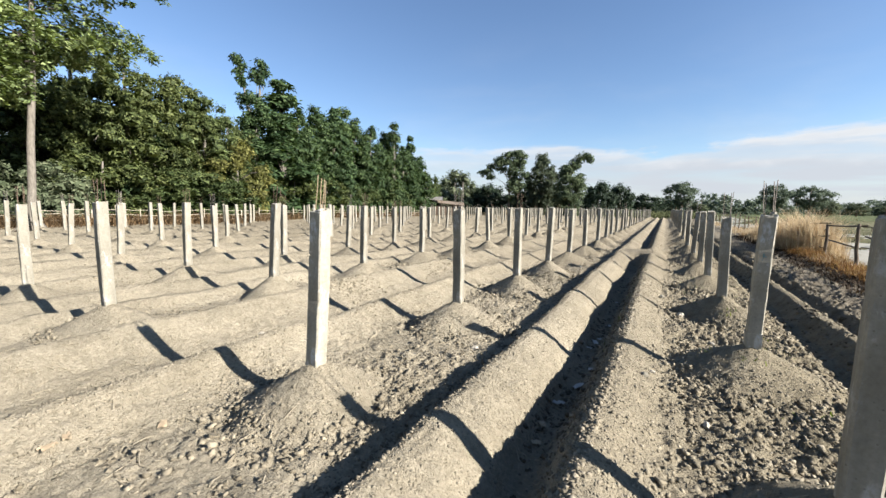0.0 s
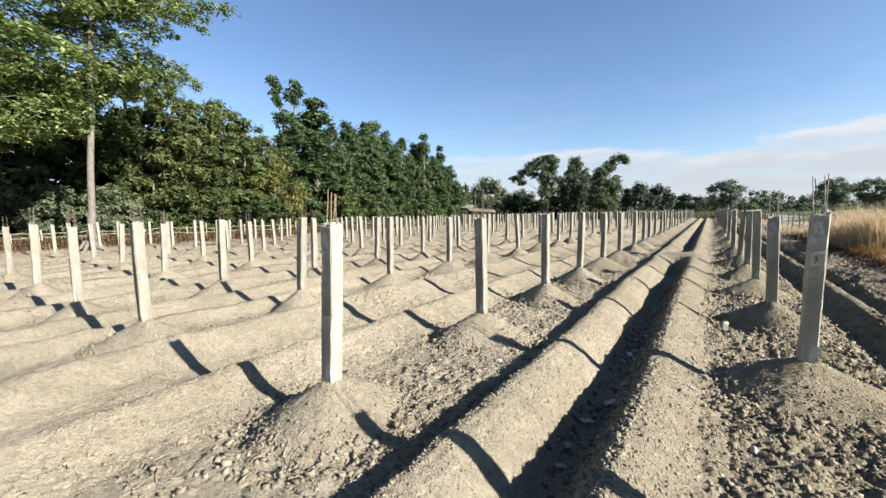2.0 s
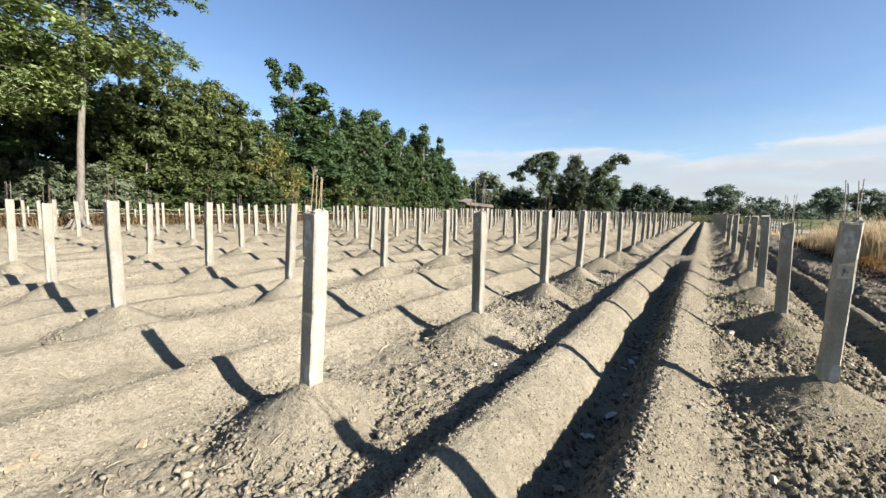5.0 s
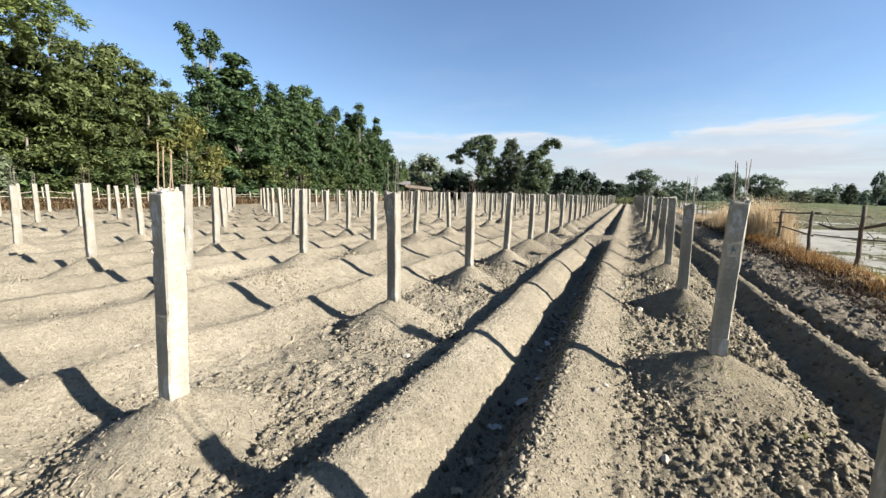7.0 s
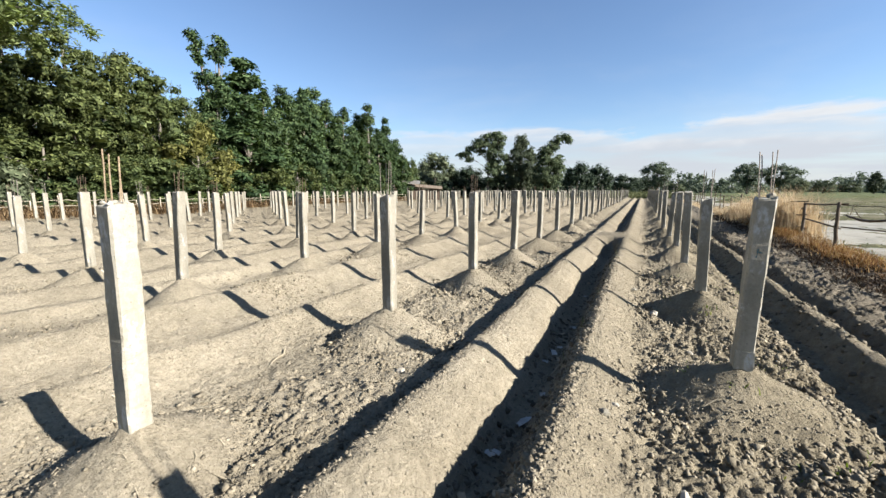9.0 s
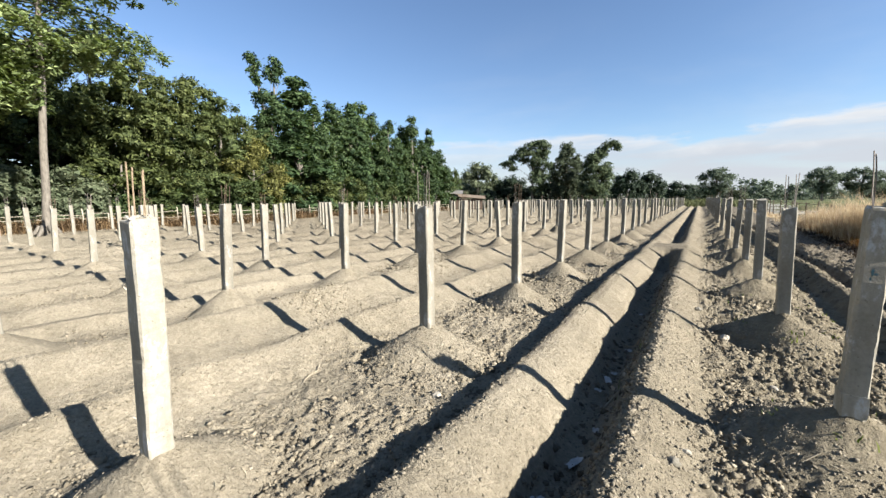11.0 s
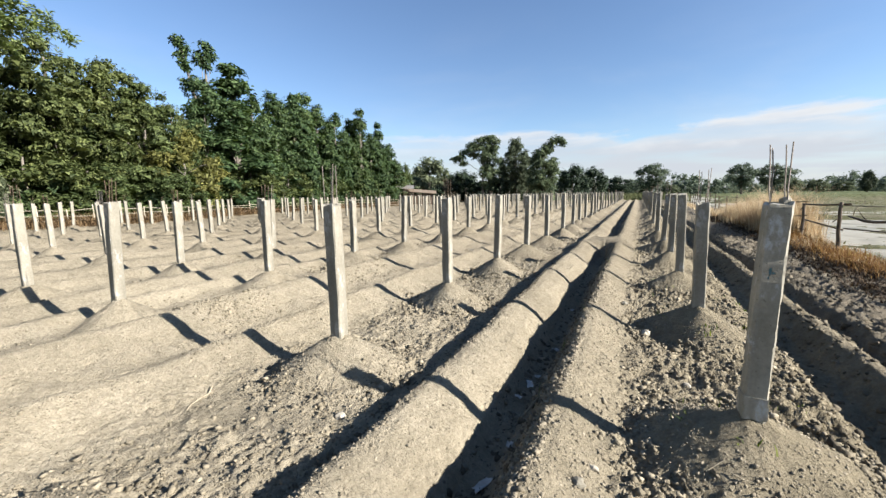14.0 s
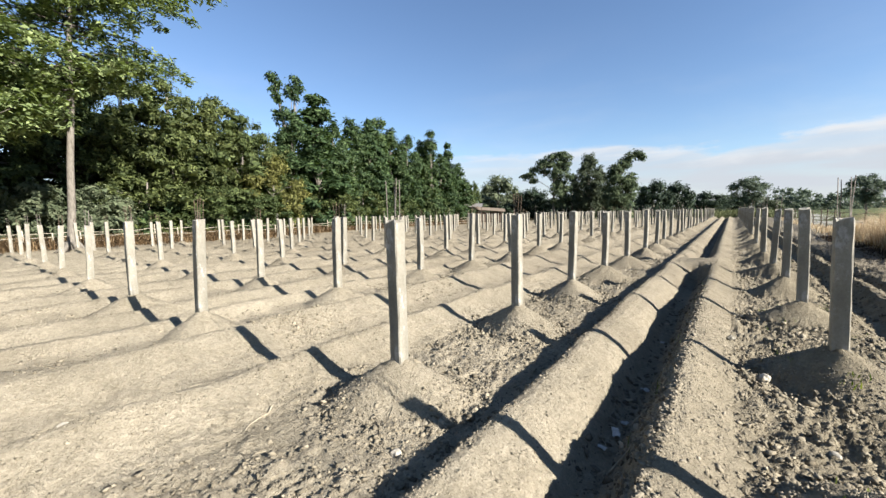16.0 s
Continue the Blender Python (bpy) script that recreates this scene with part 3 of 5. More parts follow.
def lump_batch(count, rng, ux, size, climbs=False, squash=0.85):
    """count clods at ux(rng, count) -> x, y; sizes from size(rng, count). Angular, each one dented at random."""
    iv = np.array([(a, d, e) for e in (-1, 1) for d in (-1, 1) for a in (-1, 1)], float) * 0.72
    fi = np.array([(0, 2, 3), (0, 3, 1), (4, 5, 7), (4, 7, 6), (0, 1, 5), (0, 5, 4), (1, 3, 7), (1, 7, 5), (3, 2, 6), (3, 6, 7), (2, 0, 4), (2, 4, 6)])
    x, y = ux(rng, count)
    far_off = np.ones(len(x), bool)
    for mx, my in MOUND_AT[(MOUND_AT[:, 1] < 24) & (MOUND_AT[:, 0] > -13)]:
        d = np.hypot(x - mx, y - my)
        far_off &= (d > 0.46) | climbs & (d > 0.07) | ((d > 0.2) & (rng.uniform(0, 1, len(x)) < 0.02))
    x, y = x[far_off], y[far_off]
    count = len(x)
    s = size(rng, count)
    z = ground_z(x, y)
    p = iv[None] * (1 + rng.uniform(-0.55, 0.35, (count, 8, 1))) + rng.uniform(-0.36, 0.36, (count, 8, 3))
    p = p * (s[:, None] * rng.uniform(0.65, 1.25, (count, 3)) * (1, 1, squash))[:, None]
    tip = rng.uniform(-0.6, 0.6, count)
    ct, st = np.cos(tip)[:, None], np.sin(tip)[:, None]
    p = np.stack([p[..., 0] * ct - p[..., 2] * st, p[..., 1], p[..., 0] * st + p[..., 2] * ct], -1)
    a = rng.uniform(0, 6.283, count)
    ca, sa = np.cos(a)[:, None], np.sin(a)[:, None]
    px, py = p[..., 0] * ca - p[..., 1] * sa, p[..., 0] * sa + p[..., 1] * ca
    v = np.stack([px + x[:, None], py + y[:, None], p[..., 2] + (z - 0.12 * s)[:, None]], -1).reshape(-1, 3)
    f = (fi[None] + 8 * np.arange(count)[:, None, None]).reshape(-1, 3)
    return v, f


def strip(u0, u1, y0, y1, patchy=0.0, seed=0, near=0.6):
    """Places spread over a strip of the plan, thinning out with distance and gathered in patches."""
    def pick(rng, count):
        y = y0 + (y1 - y0) * rng.uniform(0, 1, count) ** (1 + near)
        x = rng.uniform(u0, u1, count) - SLOPE * (y - 4.0)
        if patchy:
            keep = fbm(x, y, 1.1, seed, 3) + rng.uniform(-0.5, 0.5, count) > patchy - 0.7
            x, y = x[keep], y[keep]
        return x, y
    return pick


def sizes(lo, hi, power=2.6):
    return lambda rng, count: lo + (hi - lo) * rng.uniform(0, 1, count) ** power


def clods(name, mat, label, batches, seed):
    rng = np.random.RandomState(seed)
    vs, fs, o = [], [], 0
    for count, where, size, *climbs in batches:
        v, f = lump_batch(count, rng, where, size, bool(climbs))
        vs.append(v)
        fs.append(f + o)
        o += len(v)
    tagged(array_object(name, np.concatenate(vs), np.concatenate(fs), mat), label, "soil clods", kind="stuff")


def about_mounds(reach, rows, columns):
    """Places round the feet of the nearest mounds."""
    spots = [POSTS[r][k] for r in rows for k in columns]

    def pick(rng, count):
        c = np.array(spots)[rng.randint(0, len(spots), count)]
        a, d = rng.uniform(0, 6.283, count), reach[0] + (reach[1] - reach[0]) * rng.uniform(0, 1, count)
        return c[:, 0] + d * np.cos(a), c[:, 1] + d * np.sin(a)
    return pick


clods("bed_clods", CLOD, "crumbled dry grey-brown soil clods on the beds", [
    (12000, strip(-2.95, -1.55, 0.3, 8, 0.4, 5, 0.9), sizes(0.005, 0.017, 2.0)),
    (12000, strip(-0.1, 1.25, 0.9, 9, 0.3, 6, 0.9), sizes(0.006, 0.017, 1.8)),
    (900, strip(0.0, 1.25, 0.9, 9, 0.5, 26, 0.9), sizes(0.014, 0.032, 2.0)),
    (900, strip(-2.9, -1.65, 0.6, 9, 0.5, 27, 1.0), sizes(0.012, 0.026, 2.0)),
    (3600, strip(-3.8, -2.9, 0.0, 5.0, 0.6, 44, 0.7), sizes(0.005, 0.016, 2.4)),
    (6500, about_mounds((0.36, 0.78), (0, 1), range(4)), sizes(0.006, 0.030, 2.2)),
    (1800, strip(-5.1, -4.2, 4.0, 8.0, 0.6, 33), sizes(0.008, 0.028, 2.2)),
    (2400, strip(-2.95, -1.62, 8.0, 27, 0.4, 51, 0.5), sizes(0.012, 0.032, 2.0)),
    (2400, strip(-0.05, 1.25, 8.0, 27, 0.4, 52, 0.5), sizes(0.012, 0.032, 2.0)),
    (2200, strip(-6.2, -5.0, 7.0, 25, 0.45, 53, 0.4), sizes(0.013, 0.034, 2.0)),
    (1500, strip(-8.8, -7.4, 7.0, 24, 0.5, 54, 0.4), sizes(0.014, 0.034, 2.0)),
    (3200, strip(-6.2, -5.0, 1.0, 14, 0.5, 8), sizes(0.008, 0.026, 2.6)),
    (1800, strip(-8.9, -7.4, 1.0, 16, 0.5, 9), sizes(0.01, 0.03)),
    (1200, strip(-14, -9, 1.0, 16, 0.6, 8), sizes(0.012, 0.03)),
    (4500, strip(0.1, 1.4, 0.3, 10, 0.4, 14, 1.0), sizes(0.006, 0.019, 2.2)),
], 3)
clods("soil_crumbs", CRUMB, "fine pale soil crumbs on the ridges and mounds", [
    (5600, strip(-1.62, -0.1, 0.8, 8, 0, 0, 1.0), sizes(0.005, 0.011, 2.2)),
    (2200, strip(-0.45, -0.12, 0.8, 8, 0, 0, 1.0), sizes(0.005, 0.014, 2.2)),
    (2600, strip(-0.55, -0.42, 0.9, 9, 0, 0, 0.8), sizes(0.006, 0.019, 1.9)),
    (1500, strip(-1.42, -1.30, 0.9, 9, 0, 0, 0.8), sizes(0.005, 0.015, 2.0)),
    (2600, strip(-4.0, -3.35, 0.4, 10, 0.45, 8), sizes(0.005, 0.016, 2.4)),
    (2200, strip(-4.9, -2.9, 0.4, 10, 0.45, 18), sizes(0.005, 0.014, 2.6)),
    (2600, about_mounds((0.08, 0.5), (0, 1), range(3)), sizes(0.003, 0.009, 2.4), True),
    (2600, about_mounds((0.25, 0.62), (0,), (1, 2)), sizes(0.004, 0.012, 2.4), True),
    (2600, about_mounds((0.3, 0.62), (1,), (0, 1, 2)), sizes(0.004, 0.013, 2.4), True),
], 7)
clods("edge_clods", DARK_CLOD, "dark damp clods thrown up beside the edge ditch", [
    (4500, strip(0.95, 2.1, 2.0, 20, 0.35, 12), sizes(0.010, 0.034, 2.2)),
    (3200, strip(2.05, 3.05, 2.0, 20, 0.4, 17), sizes(0.008, 0.034, 2.6)),
    (2800, strip(-0.92, -0.48, 1.0, 11, 0.3, 15, 0.9), sizes(0.006, 0.03, 2.2)),
    (1000, strip(-1.58, -1.44, 1.0, 11, 0.3, 16, 0.9), sizes(0.006, 0.022, 2.2)),
], 5)


# ---- concrete posts ----
def post_shaft(seed, height=1.36, width=0.112, rings=22):
    """A hand-cast square post with chipped arrises and a broken top; it starts 0.25 m under the mound's tip."""
    rng = np.random.RandomState(seed)
    zs = np.linspace(-0.25, height - 0.25, rings)
    prof = []
    h, c = width / 2, 0.009
    for a, b2 in ((-1, -1), (1, -1), (1, 1), (-1, 1)):
        if a * b2 > 0:
            prof += [(a * h, b2 * (h - c)), (a * (h - c), b2 * h)]
        else:
            prof += [(a * (h - c), b2 * h), (a * h, b2 * (h - c))]
    prof = np.array(prof)
    verts, faces = [], []
    bow = rng.uniform(-0.006, 0.006, 2)
    knots = rng.uniform(-0.0026, 0.0026, (13, *prof.shape))
    along = np.linspace(0, 11.99, rings)
    low, part_way = along.astype(int), (along % 1)[:, None, None]
    wear = knots[low] * (1 - part_way) + knots[low + 1] * part_way + rng.uniform(-0.0004, 0.0004, (rings, *prof.shape))
    for i, z in enumerate(zs):
        f = i / (rings - 1)
        chip = np.where(rng.uniform(0, 1, len(prof)) < 0.05, 0.95, 1.0)[:, None]
        p = prof * chip + wear[i] + bow * math.sin(math.pi * f)
        zz = np.full(len(prof), z)
        if i == rings - 1:
            zz = z + rng.uniform(-0.022, 0.012, len(prof))
            p = p * 0.97
        verts += [(*q, w) for q, w in zip(p, zz)]
    n = len(prof)
    for i in range(rings - 1):
        for s in range(n):
            t = (s + 1) % n
            faces.append((i * n + s, i * n + t, (i + 1) * n + t, (i + 1) * n + s))
    top = len(verts)
    verts.append((0.0, 0.0, height - 0.25 + rng.uniform(-0.012, 0.006)))
    faces += [((rings - 1) * n + s, (rings - 1) * n + (s + 1) % n, top) for s in range(n)]
    return verts, faces


def rod_data(x, y, base, length, rng, tilt=0.0):
    lean = rng.uniform(-0.05, 0.05, 2) + (tilt, 0.0)
    pts = [(x + lean[0] * length * f + 0.004 * math.sin(5 * f + x * 90), y + lean[1] * length * f, base - 0.05 + (length + 0.05) * f) for f in (0, 0.35, 0.7, 1)]
    return tube_data(pts, [0.0032] * 4, 5)


def concrete_post(seed, rods=True, steel=None, rings=22, tilt=0.0, long=1.0, stance=0.03, concrete=None, width=0.112):
    rng = np.random.RandomState(seed + 90)
    ob = new("concrete_post")
    v, f = post_shaft(seed, width=width, rings=rings)
    mesh_object("shaft", v, f, concrete or CONCRETE, ob)
    if rods:
        for a, b2 in ((-1, -1), (1, -1), (1, 1), (-1, 1)):
            v, f = rod_data(a * stance + rng.uniform(-0.01, 0.01), b2 * stance + rng.uniform(-0.01, 0.01), 1.11, long * ((0.21, 0.33, 0.25)[seed % 3] + rng.uniform(-0.03, 0.03)), rng, tilt)
            mesh_object("reinforcing_rod", v, f, steel or RUST, ob)
    return tagged(ob, "hand-cast square concrete post with rusty rods, in a soil mound" if rods else "hand-cast square concrete post standing in a soil mound", "concrete post", "concrete posts in the field")


def post_pose(x, y, lean_x, lean_y, turn, lift=0.0):
    return pose(x, y, 0.44 + lift, -math.degrees(lean_y), math.degrees(lean_x), turn)


# leans of the nearest posts (towards +x, +y) and lifts
LEANS = {(1, 0): (0.07, 0.0, 3, 0.0), (1, 1): (-0.012, 0.01, 2, 0.0), (1, 2): (0.0, 0.0, -2, 0.02), (0, 1): (0.02, 0.0, 2, 0.0),
         (0, 2): (-0.022, 0.0, 0, -0.06), (2, 1): (0.09, 0.0, 4, 0.05), (2, 2): (0.03, 0.0, 0, 0.02), (3, 1): (0.05, 0.0, 0, 0.04)}
post_kinds = [concrete_post(s, s < 3, GREY_STEEL if s % 2 else RUST) for s in range(6)]
order = sorted(((r, k) for r in range(len(POSTS)) for k in range(len(POSTS[r]))), key=lambda rk: POSTS[rk[0]][rk[1]][1] + 0.8 * abs(POSTS[rk[0]][rk[1]][0]))
rest = []
post_rng = random.Random(8)
first_use = set()
for n_post, (r, k) in enumerate(order):
    x, y = POSTS[r][k]
    lx, ly, turn, lift = LEANS.get((r, k), (post_rng.gauss(0.01, 0.022), post_rng.gauss(0, 0.018), post_rng.uniform(-9, 2), post_rng.uniform(-0.03, 0.05)))
    m = post_pose(x, y, lx, ly, turn, lift)
    which = 1 if (r, k) == (0, 1) else post_rng.randrange(3) if k < 3 else post_rng.choice((0, 1, 2, 3, 3, 4, 4, 5, 5))
    if (r, k) == (0, 1):
        ob = near_edge_post = concrete_post(1, True, GREY_STEEL, 60, -0.09, 0.86, 0.028, PALE_CONCRETE, 0.103)
        ob.matrix_basis = m
        tagged(ob, "leaning grey concrete post with a blue daub and chipped top")
    elif (r, k) == (1, 0):
        ob = near_bed_post = concrete_post(0, True, TAN_STEEL, 60, 0.04, 1.0, 0.018, PALE_CONCRETE)
        ob.matrix_basis = m
    elif n_post < 290:
        if which in first_use:
            ob = copy_thing(post_kinds[which], m)
        else:
            first_use.add(which)
            ob = post_kinds[which]
            ob.matrix_basis = m
    else:
        rest.append((which, m))
chunks = []
for which, m in rest:
    for child in post_kinds[which].children:
        chunks.append(([m @ v.co for v in child.data.vertices], [tuple(p.vertices) for p in child.data.polygons]) if child.name.startswith("shaft") else ([], []))
if chunks:
    v, f = joined(chunks)
    tagged(mesh_object("far_posts", v, f, CONCRETE), "far rows of pale concrete posts across the field", "concrete posts", "concrete posts in the field", "stuff")


# ---- foliage ----
def unit(a):
    return a / (np.linalg.norm(a, axis=-1, keepdims=True) + 1e-9)


def rosettes(rng, c, n, leaves, length, wide=0.46, droop=0.25, scatter=0.12):
    """Whorls of folded leaves at the places c (m, 3), spread about the directions n (m, 3)."""
    c, n = np.repeat(c, leaves, 0), np.repeat(unit(n), leaves, 0)
    m = len(c)
    t = rng.normal(0, 1, (m, 3))
    t = unit(t - (t * n).sum(1)[:, None] * n)
    d = t + n * rng.uniform(-0.1, 0.8, (m, 1))
    d[:, 2] -= droop
    d = unit(d)
    long = length * rng.uniform(0.6, 1.25, (m, 1))
    side = unit(np.cross(d, n + rng.normal(0, 0.35, (m, 3)))) * long * wide * 0.5
    base = c + rng.normal(0, scatter, (m, 3))
    mid = base + d * long * 0.5 + n * long * 0.05
    tip = base + d * long - np.array((0, 0, 1)) * droop * 0.4 * long
    v = np.stack([base, mid - side, tip, mid + side], 1).reshape(-1, 3)
    q = np.arange(m * 4).reshape(-1, 4)
    return v, np.concatenate([q[:, [0, 1, 2]], q[:, [0, 2, 3]]], 0)


PHI = (1 + 5**0.5) / 2
CORE_V = unit(np.array([(-1, PHI, 0), (1, PHI, 0), (-1, -PHI, 0), (1, -PHI, 0), (0, -1, PHI), (0, 1, PHI), (0, -1, -PHI), (0, 1, -PHI), (PHI, 0, -1), (PHI, 0, 1), (-PHI, 0, -1), (-PHI, 0, 1)]))
CORE_F = np.array([(0, 11, 5), (0, 5, 1), (0, 1, 7), (0, 7, 10), (0, 10, 11), (1, 5, 9), (5, 11, 4), (11, 10, 2), (10, 7, 6), (7, 1, 8),
                   (3, 9, 4), (3, 4, 2), (3, 2, 6), (3, 6, 8), (3, 8, 9), (4, 9, 5), (2, 4, 11), (6, 2, 10), (8, 6, 7), (9, 8, 1)])


FINE_T = np.concatenate([np.stack(q, 1) for tri in [CORE_V[CORE_F]] for p0, p1, p2 in [(tri[:, 0], tri[:, 1], tri[:, 2])] for q in
                         ((p0, unit(p0 + p1), unit(p0 + p2)), (p1, unit(p1 + p2), unit(p0 + p1)), (p2, unit(p0 + p2), unit(p1 + p2)), (unit(p0 + p1), unit(p1 + p2), unit(p0 + p2)))])


def lobe_foliage(rng, lobes, clumps, leaves, length, squash=0.8, droop=0.25, fine=True):
    """Leaf whorls over the outside of rounded lobes (x, y, z, r), each closed deep inside by a shell of tilted leaves."""
    lobes = np.array(lobes, float)
    k = np.repeat(lobes, clumps, 0)
    d = unit(rng.normal(0, 1, (len(k), 3)) + (0, 0, 0.25))
    c = k[:, :3] + d * k[:, 3:4] * rng.uniform(0.62, 1.06, (len(k), 1)) * (1, 1, squash)
    v, f = rosettes(rng, c, d * 0.8 + (0, 0, 0.45), leaves, length, droop=droop, scatter=0.3 * length)
    shell = FINE_T if fine else CORE_V[CORE_F]
    m, n = len(lobes), len(shell)
    v2 = shell[None] * rng.uniform(0.35, 0.68, (m, n, 1, 1)) + rng.normal(0, 0.09, (m, n, 3, 3))
    v2 = lobes[:, None, None, :3] + v2 * lobes[:, None, None, 3:4] * (1, 1, squash)
    return np.concatenate([v, v2.reshape(-1, 3)]), np.concatenate([f, np.arange(m * n * 3).reshape(-1, 3) + len(v)])


def lobes_in(rng, count, envelope, z0, z1, size):
    """Lobe centres just inside a body of revolution: envelope(f) is the radius at the share f of the height."""
    out, widest = [], max(envelope(g) for g in (0.15, 0.3, 0.45, 0.6, 0.75, 0.9))
    while len(out) < count:
        f = rng.uniform(0, 1)
        r = envelope(f)
        if rng.uniform(0, 1) > 0.15 + 0.85 * r / widest:
            continue
        s = size * rng.uniform(0.7, 1.3)
        a = len(out) * 2.39996 + rng.uniform(-0.5, 0.5)
        q = max(0.0, r - 0.7 * s) * (1 - 0.5 * rng.uniform(0, 1) ** 4) * (1 + 0.12 * math.sin(3 * a + 9 * f))
        out.append((q * math.cos(a), q * math.sin(a), z0 + (z1 - z0 - 0.6 * s) * f, s))
    return out


def limb_chunks(rng, height, radius, ends, start=0.35, wobble=0.15, sides=7):
    """A trunk and limbs that reach towards the ends."""
    bx, by = rng.uniform(-wobble, wobble, 2)
    axis = lambda f: np.array((bx * math.sin(2.2 * f) * height * 0.15, by * math.sin(2.8 * f) * height * 0.15, height * f))
    fs = np.linspace(0, 1, 9)
    pts = [axis(f) for f in fs]
    pts[0] = pts[0] - (0, 0, 0.3)
    chunks = [tube_data(pts, [radius * (1.35 if f == 0 else 1.0) * (1 - 0.8 * f) + 0.02 for f in fs], sides)]
    for e in ends:
        f = np.clip(start + (e[2] / height - start) * rng.uniform(0.25, 0.7), start * 0.8, 0.95)
        a = axis(f)
        mid = a + (e - a) * 0.5 + rng.normal(0, 0.06, 3) * height * 0.1 + (0, 0, 0.04 * height)
        r0 = radius * (1 - 0.75 * f) * 0.5
        chunks.append(tube_data([a, a + (mid - a) * 0.5, mid, e], [r0, r0 * 0.75, r0 * 0.5, r0 * 0.2 + 0.008], 5))
    return chunks


def tree(name, seed, height, lobes, trunk_r, clumps, leaves, length, mat, bark, label, limbs=12, start=0.2, squash=0.8, droop=0.25, stems=(), fine=True):
    """A trunk with limbs and a crown of leafy lobes; stems are bare shoots (points) that carry tufts above the crown."""
    rng = np.random.RandomState(seed)
    ob = new(name)
    lobes = np.array(lobes, float)
    ends = [np.array(q[:3]) for q in lobes[rng.choice(len(lobes), min(limbs, len(lobes)), replace=False)]]
    chunks = limb_chunks(rng, height * 0.9, trunk_r, ends, start) + [tube_data(s, np.linspace(0.11, 0.05, len(s)), 6) for s in stems]
    v, f = joined([([Vector(q) for q in c[0]], c[1]) for c in chunks])
    mesh_object("trunk", v, f, bark, ob, smooth=True)
    v, f = lobe_foliage(rng, lobes, clumps, leaves, length, squash, droop, fine)
    array_object("crown", v, f, mat, ob)
    return tagged(ob, label, "tree")


def place(ob, x, y, scale=1.0, turn=0.0, high=None, sunk=0.0):
    z = float(ground_z(np.array([float(x)]), np.array([float(y)]))[0]) - sunk
    return Matrix.Translation((x, y, z)) @ Matrix.Rotation(radians(turn), 4, "Z") @ Matrix.Diagonal((scale, scale, high or scale, 1))


def bearing(left, distance):
    """A place that many degrees left of the rows' direction, seen from the path's start."""
    return -0.06 - distance * math.sin(radians(left)), -0.16 + distance * math.cos(radians(left))


def grown(seed, count, envelope, z0, z1, size):
    return lobes_in(np.random.RandomState(seed), count, envelope, z0, z1, size)


# crown shapes: radius by the share of the height, for trees 10 m high
spreading = lambda f: 4.5 * (0.80 + 0.35 * f) * max(0.0, 1 - f**4) ** 0.5
upright = lambda f: 3.0 * (0.82 + 0.25 * math.sin(3.1 * f)) * max(0.0, 1 - f**2.6) ** 0.6
conical = lambda f: 2.3 * (1.05 - f) ** 0.7
columnar = lambda f: 1.0 + 0.25 * math.sin(9 * f)
oval_top = lambda f: 3.1 * math.sin(math.pi * (0.14 + 0.82 * f)) + 0.2
round_top = lambda f: 4.4 * math.sqrt(max(0.0, 1 - (1.7 * f - 0.75) ** 2)) + 0.2
flat_top = lambda f: 1.6 + 4.0 * min(1.0, 1.6 * f) * max(0.0, 1 - f**5) ** 0.5

wood = "forest behind the field"
FOREST = {
    "mango": tree("broadleaf_tree", 11, 10, grown(1, 130, spreading, 0.5, 10.2, 0.98), 0.32, 11, 10, 0.225, LEAF_OLIVE, BARK, "dense olive-green broadleaf tree with leaves down to the ground", squash=0.55),
    "dark": tree("broadleaf_tree", 12, 13, grown(2, 112, upright, 0.5, 13.1, 0.95), 0.3, 9, 10, 0.30, LEAF_DARK, BARK, "tall dark green broadleaf tree in a dense wood"),
    "dense": tree("broadleaf_tree", 17, 13, grown(7, 125, upright, 0.5, 13.1, 0.9), 0.3, 8, 10, 0.27, LEAF_DARK, BARK, "rounded dark green broadleaf tree in a dense wood"),
    "cone": tree("broadleaf_tree", 18, 13, grown(8, 56, conical, 0.5, 11.8, 0.75) + [(0.0, 0.0, 12.2, 0.55), (0.1, 0.1, 12.6, 0.45)], 0.22, 12, 12, 0.32, LEAF_DARK, BARK, "narrow dark green tree with a leafy tuft at its tip"),
    "column": tree("broadleaf_tree", 19, 13, grown(9, 34, columnar, 0.5, 11.3, 0.75) + [(-0.3, 0.0, 12.0, 0.62), (0.15, 0.0, 12.4, 0.5), (-0.55, 0.1, 12.5, 0.45)], 0.2, 12, 12, 0.34, LEAF_PALE, PALE_BARK, "slender pale-leaved tree rising out of the wood"),
    "bush": tree("broadleaf_tree", 14, 6, grown(4, 52, lambda f: spreading(f) * 0.8, 0.2, 6.2, 0.85), 0.16, 10, 12, 0.27, LEAF_OLIVE, BARK, "low olive green tree at the edge of a wood"),
    "tawny": tree("broadleaf_tree", 16, 6, grown(6, 46, lambda f: spreading(f) * 0.7, 0.2, 6.2, 0.8), 0.16, 10, 13, 0.26, LEAF_TAWNY, BARK, "low yellowish-brown leaved tree at the edge of a wood"),
    "back": tree("broadleaf_tree", 15, 13, grown(5, 50, lambda f: upright(f) * 1.25, 0.3, 13.1, 1.5), 0.3, 5, 6, 0.6, LEAF_DARK, BARK, "dark green tree deep in the wood", fine=False),
}
BUILT = {"mango": 10.4, "bush": 6.4, "tawny": 6.4}
used = set()


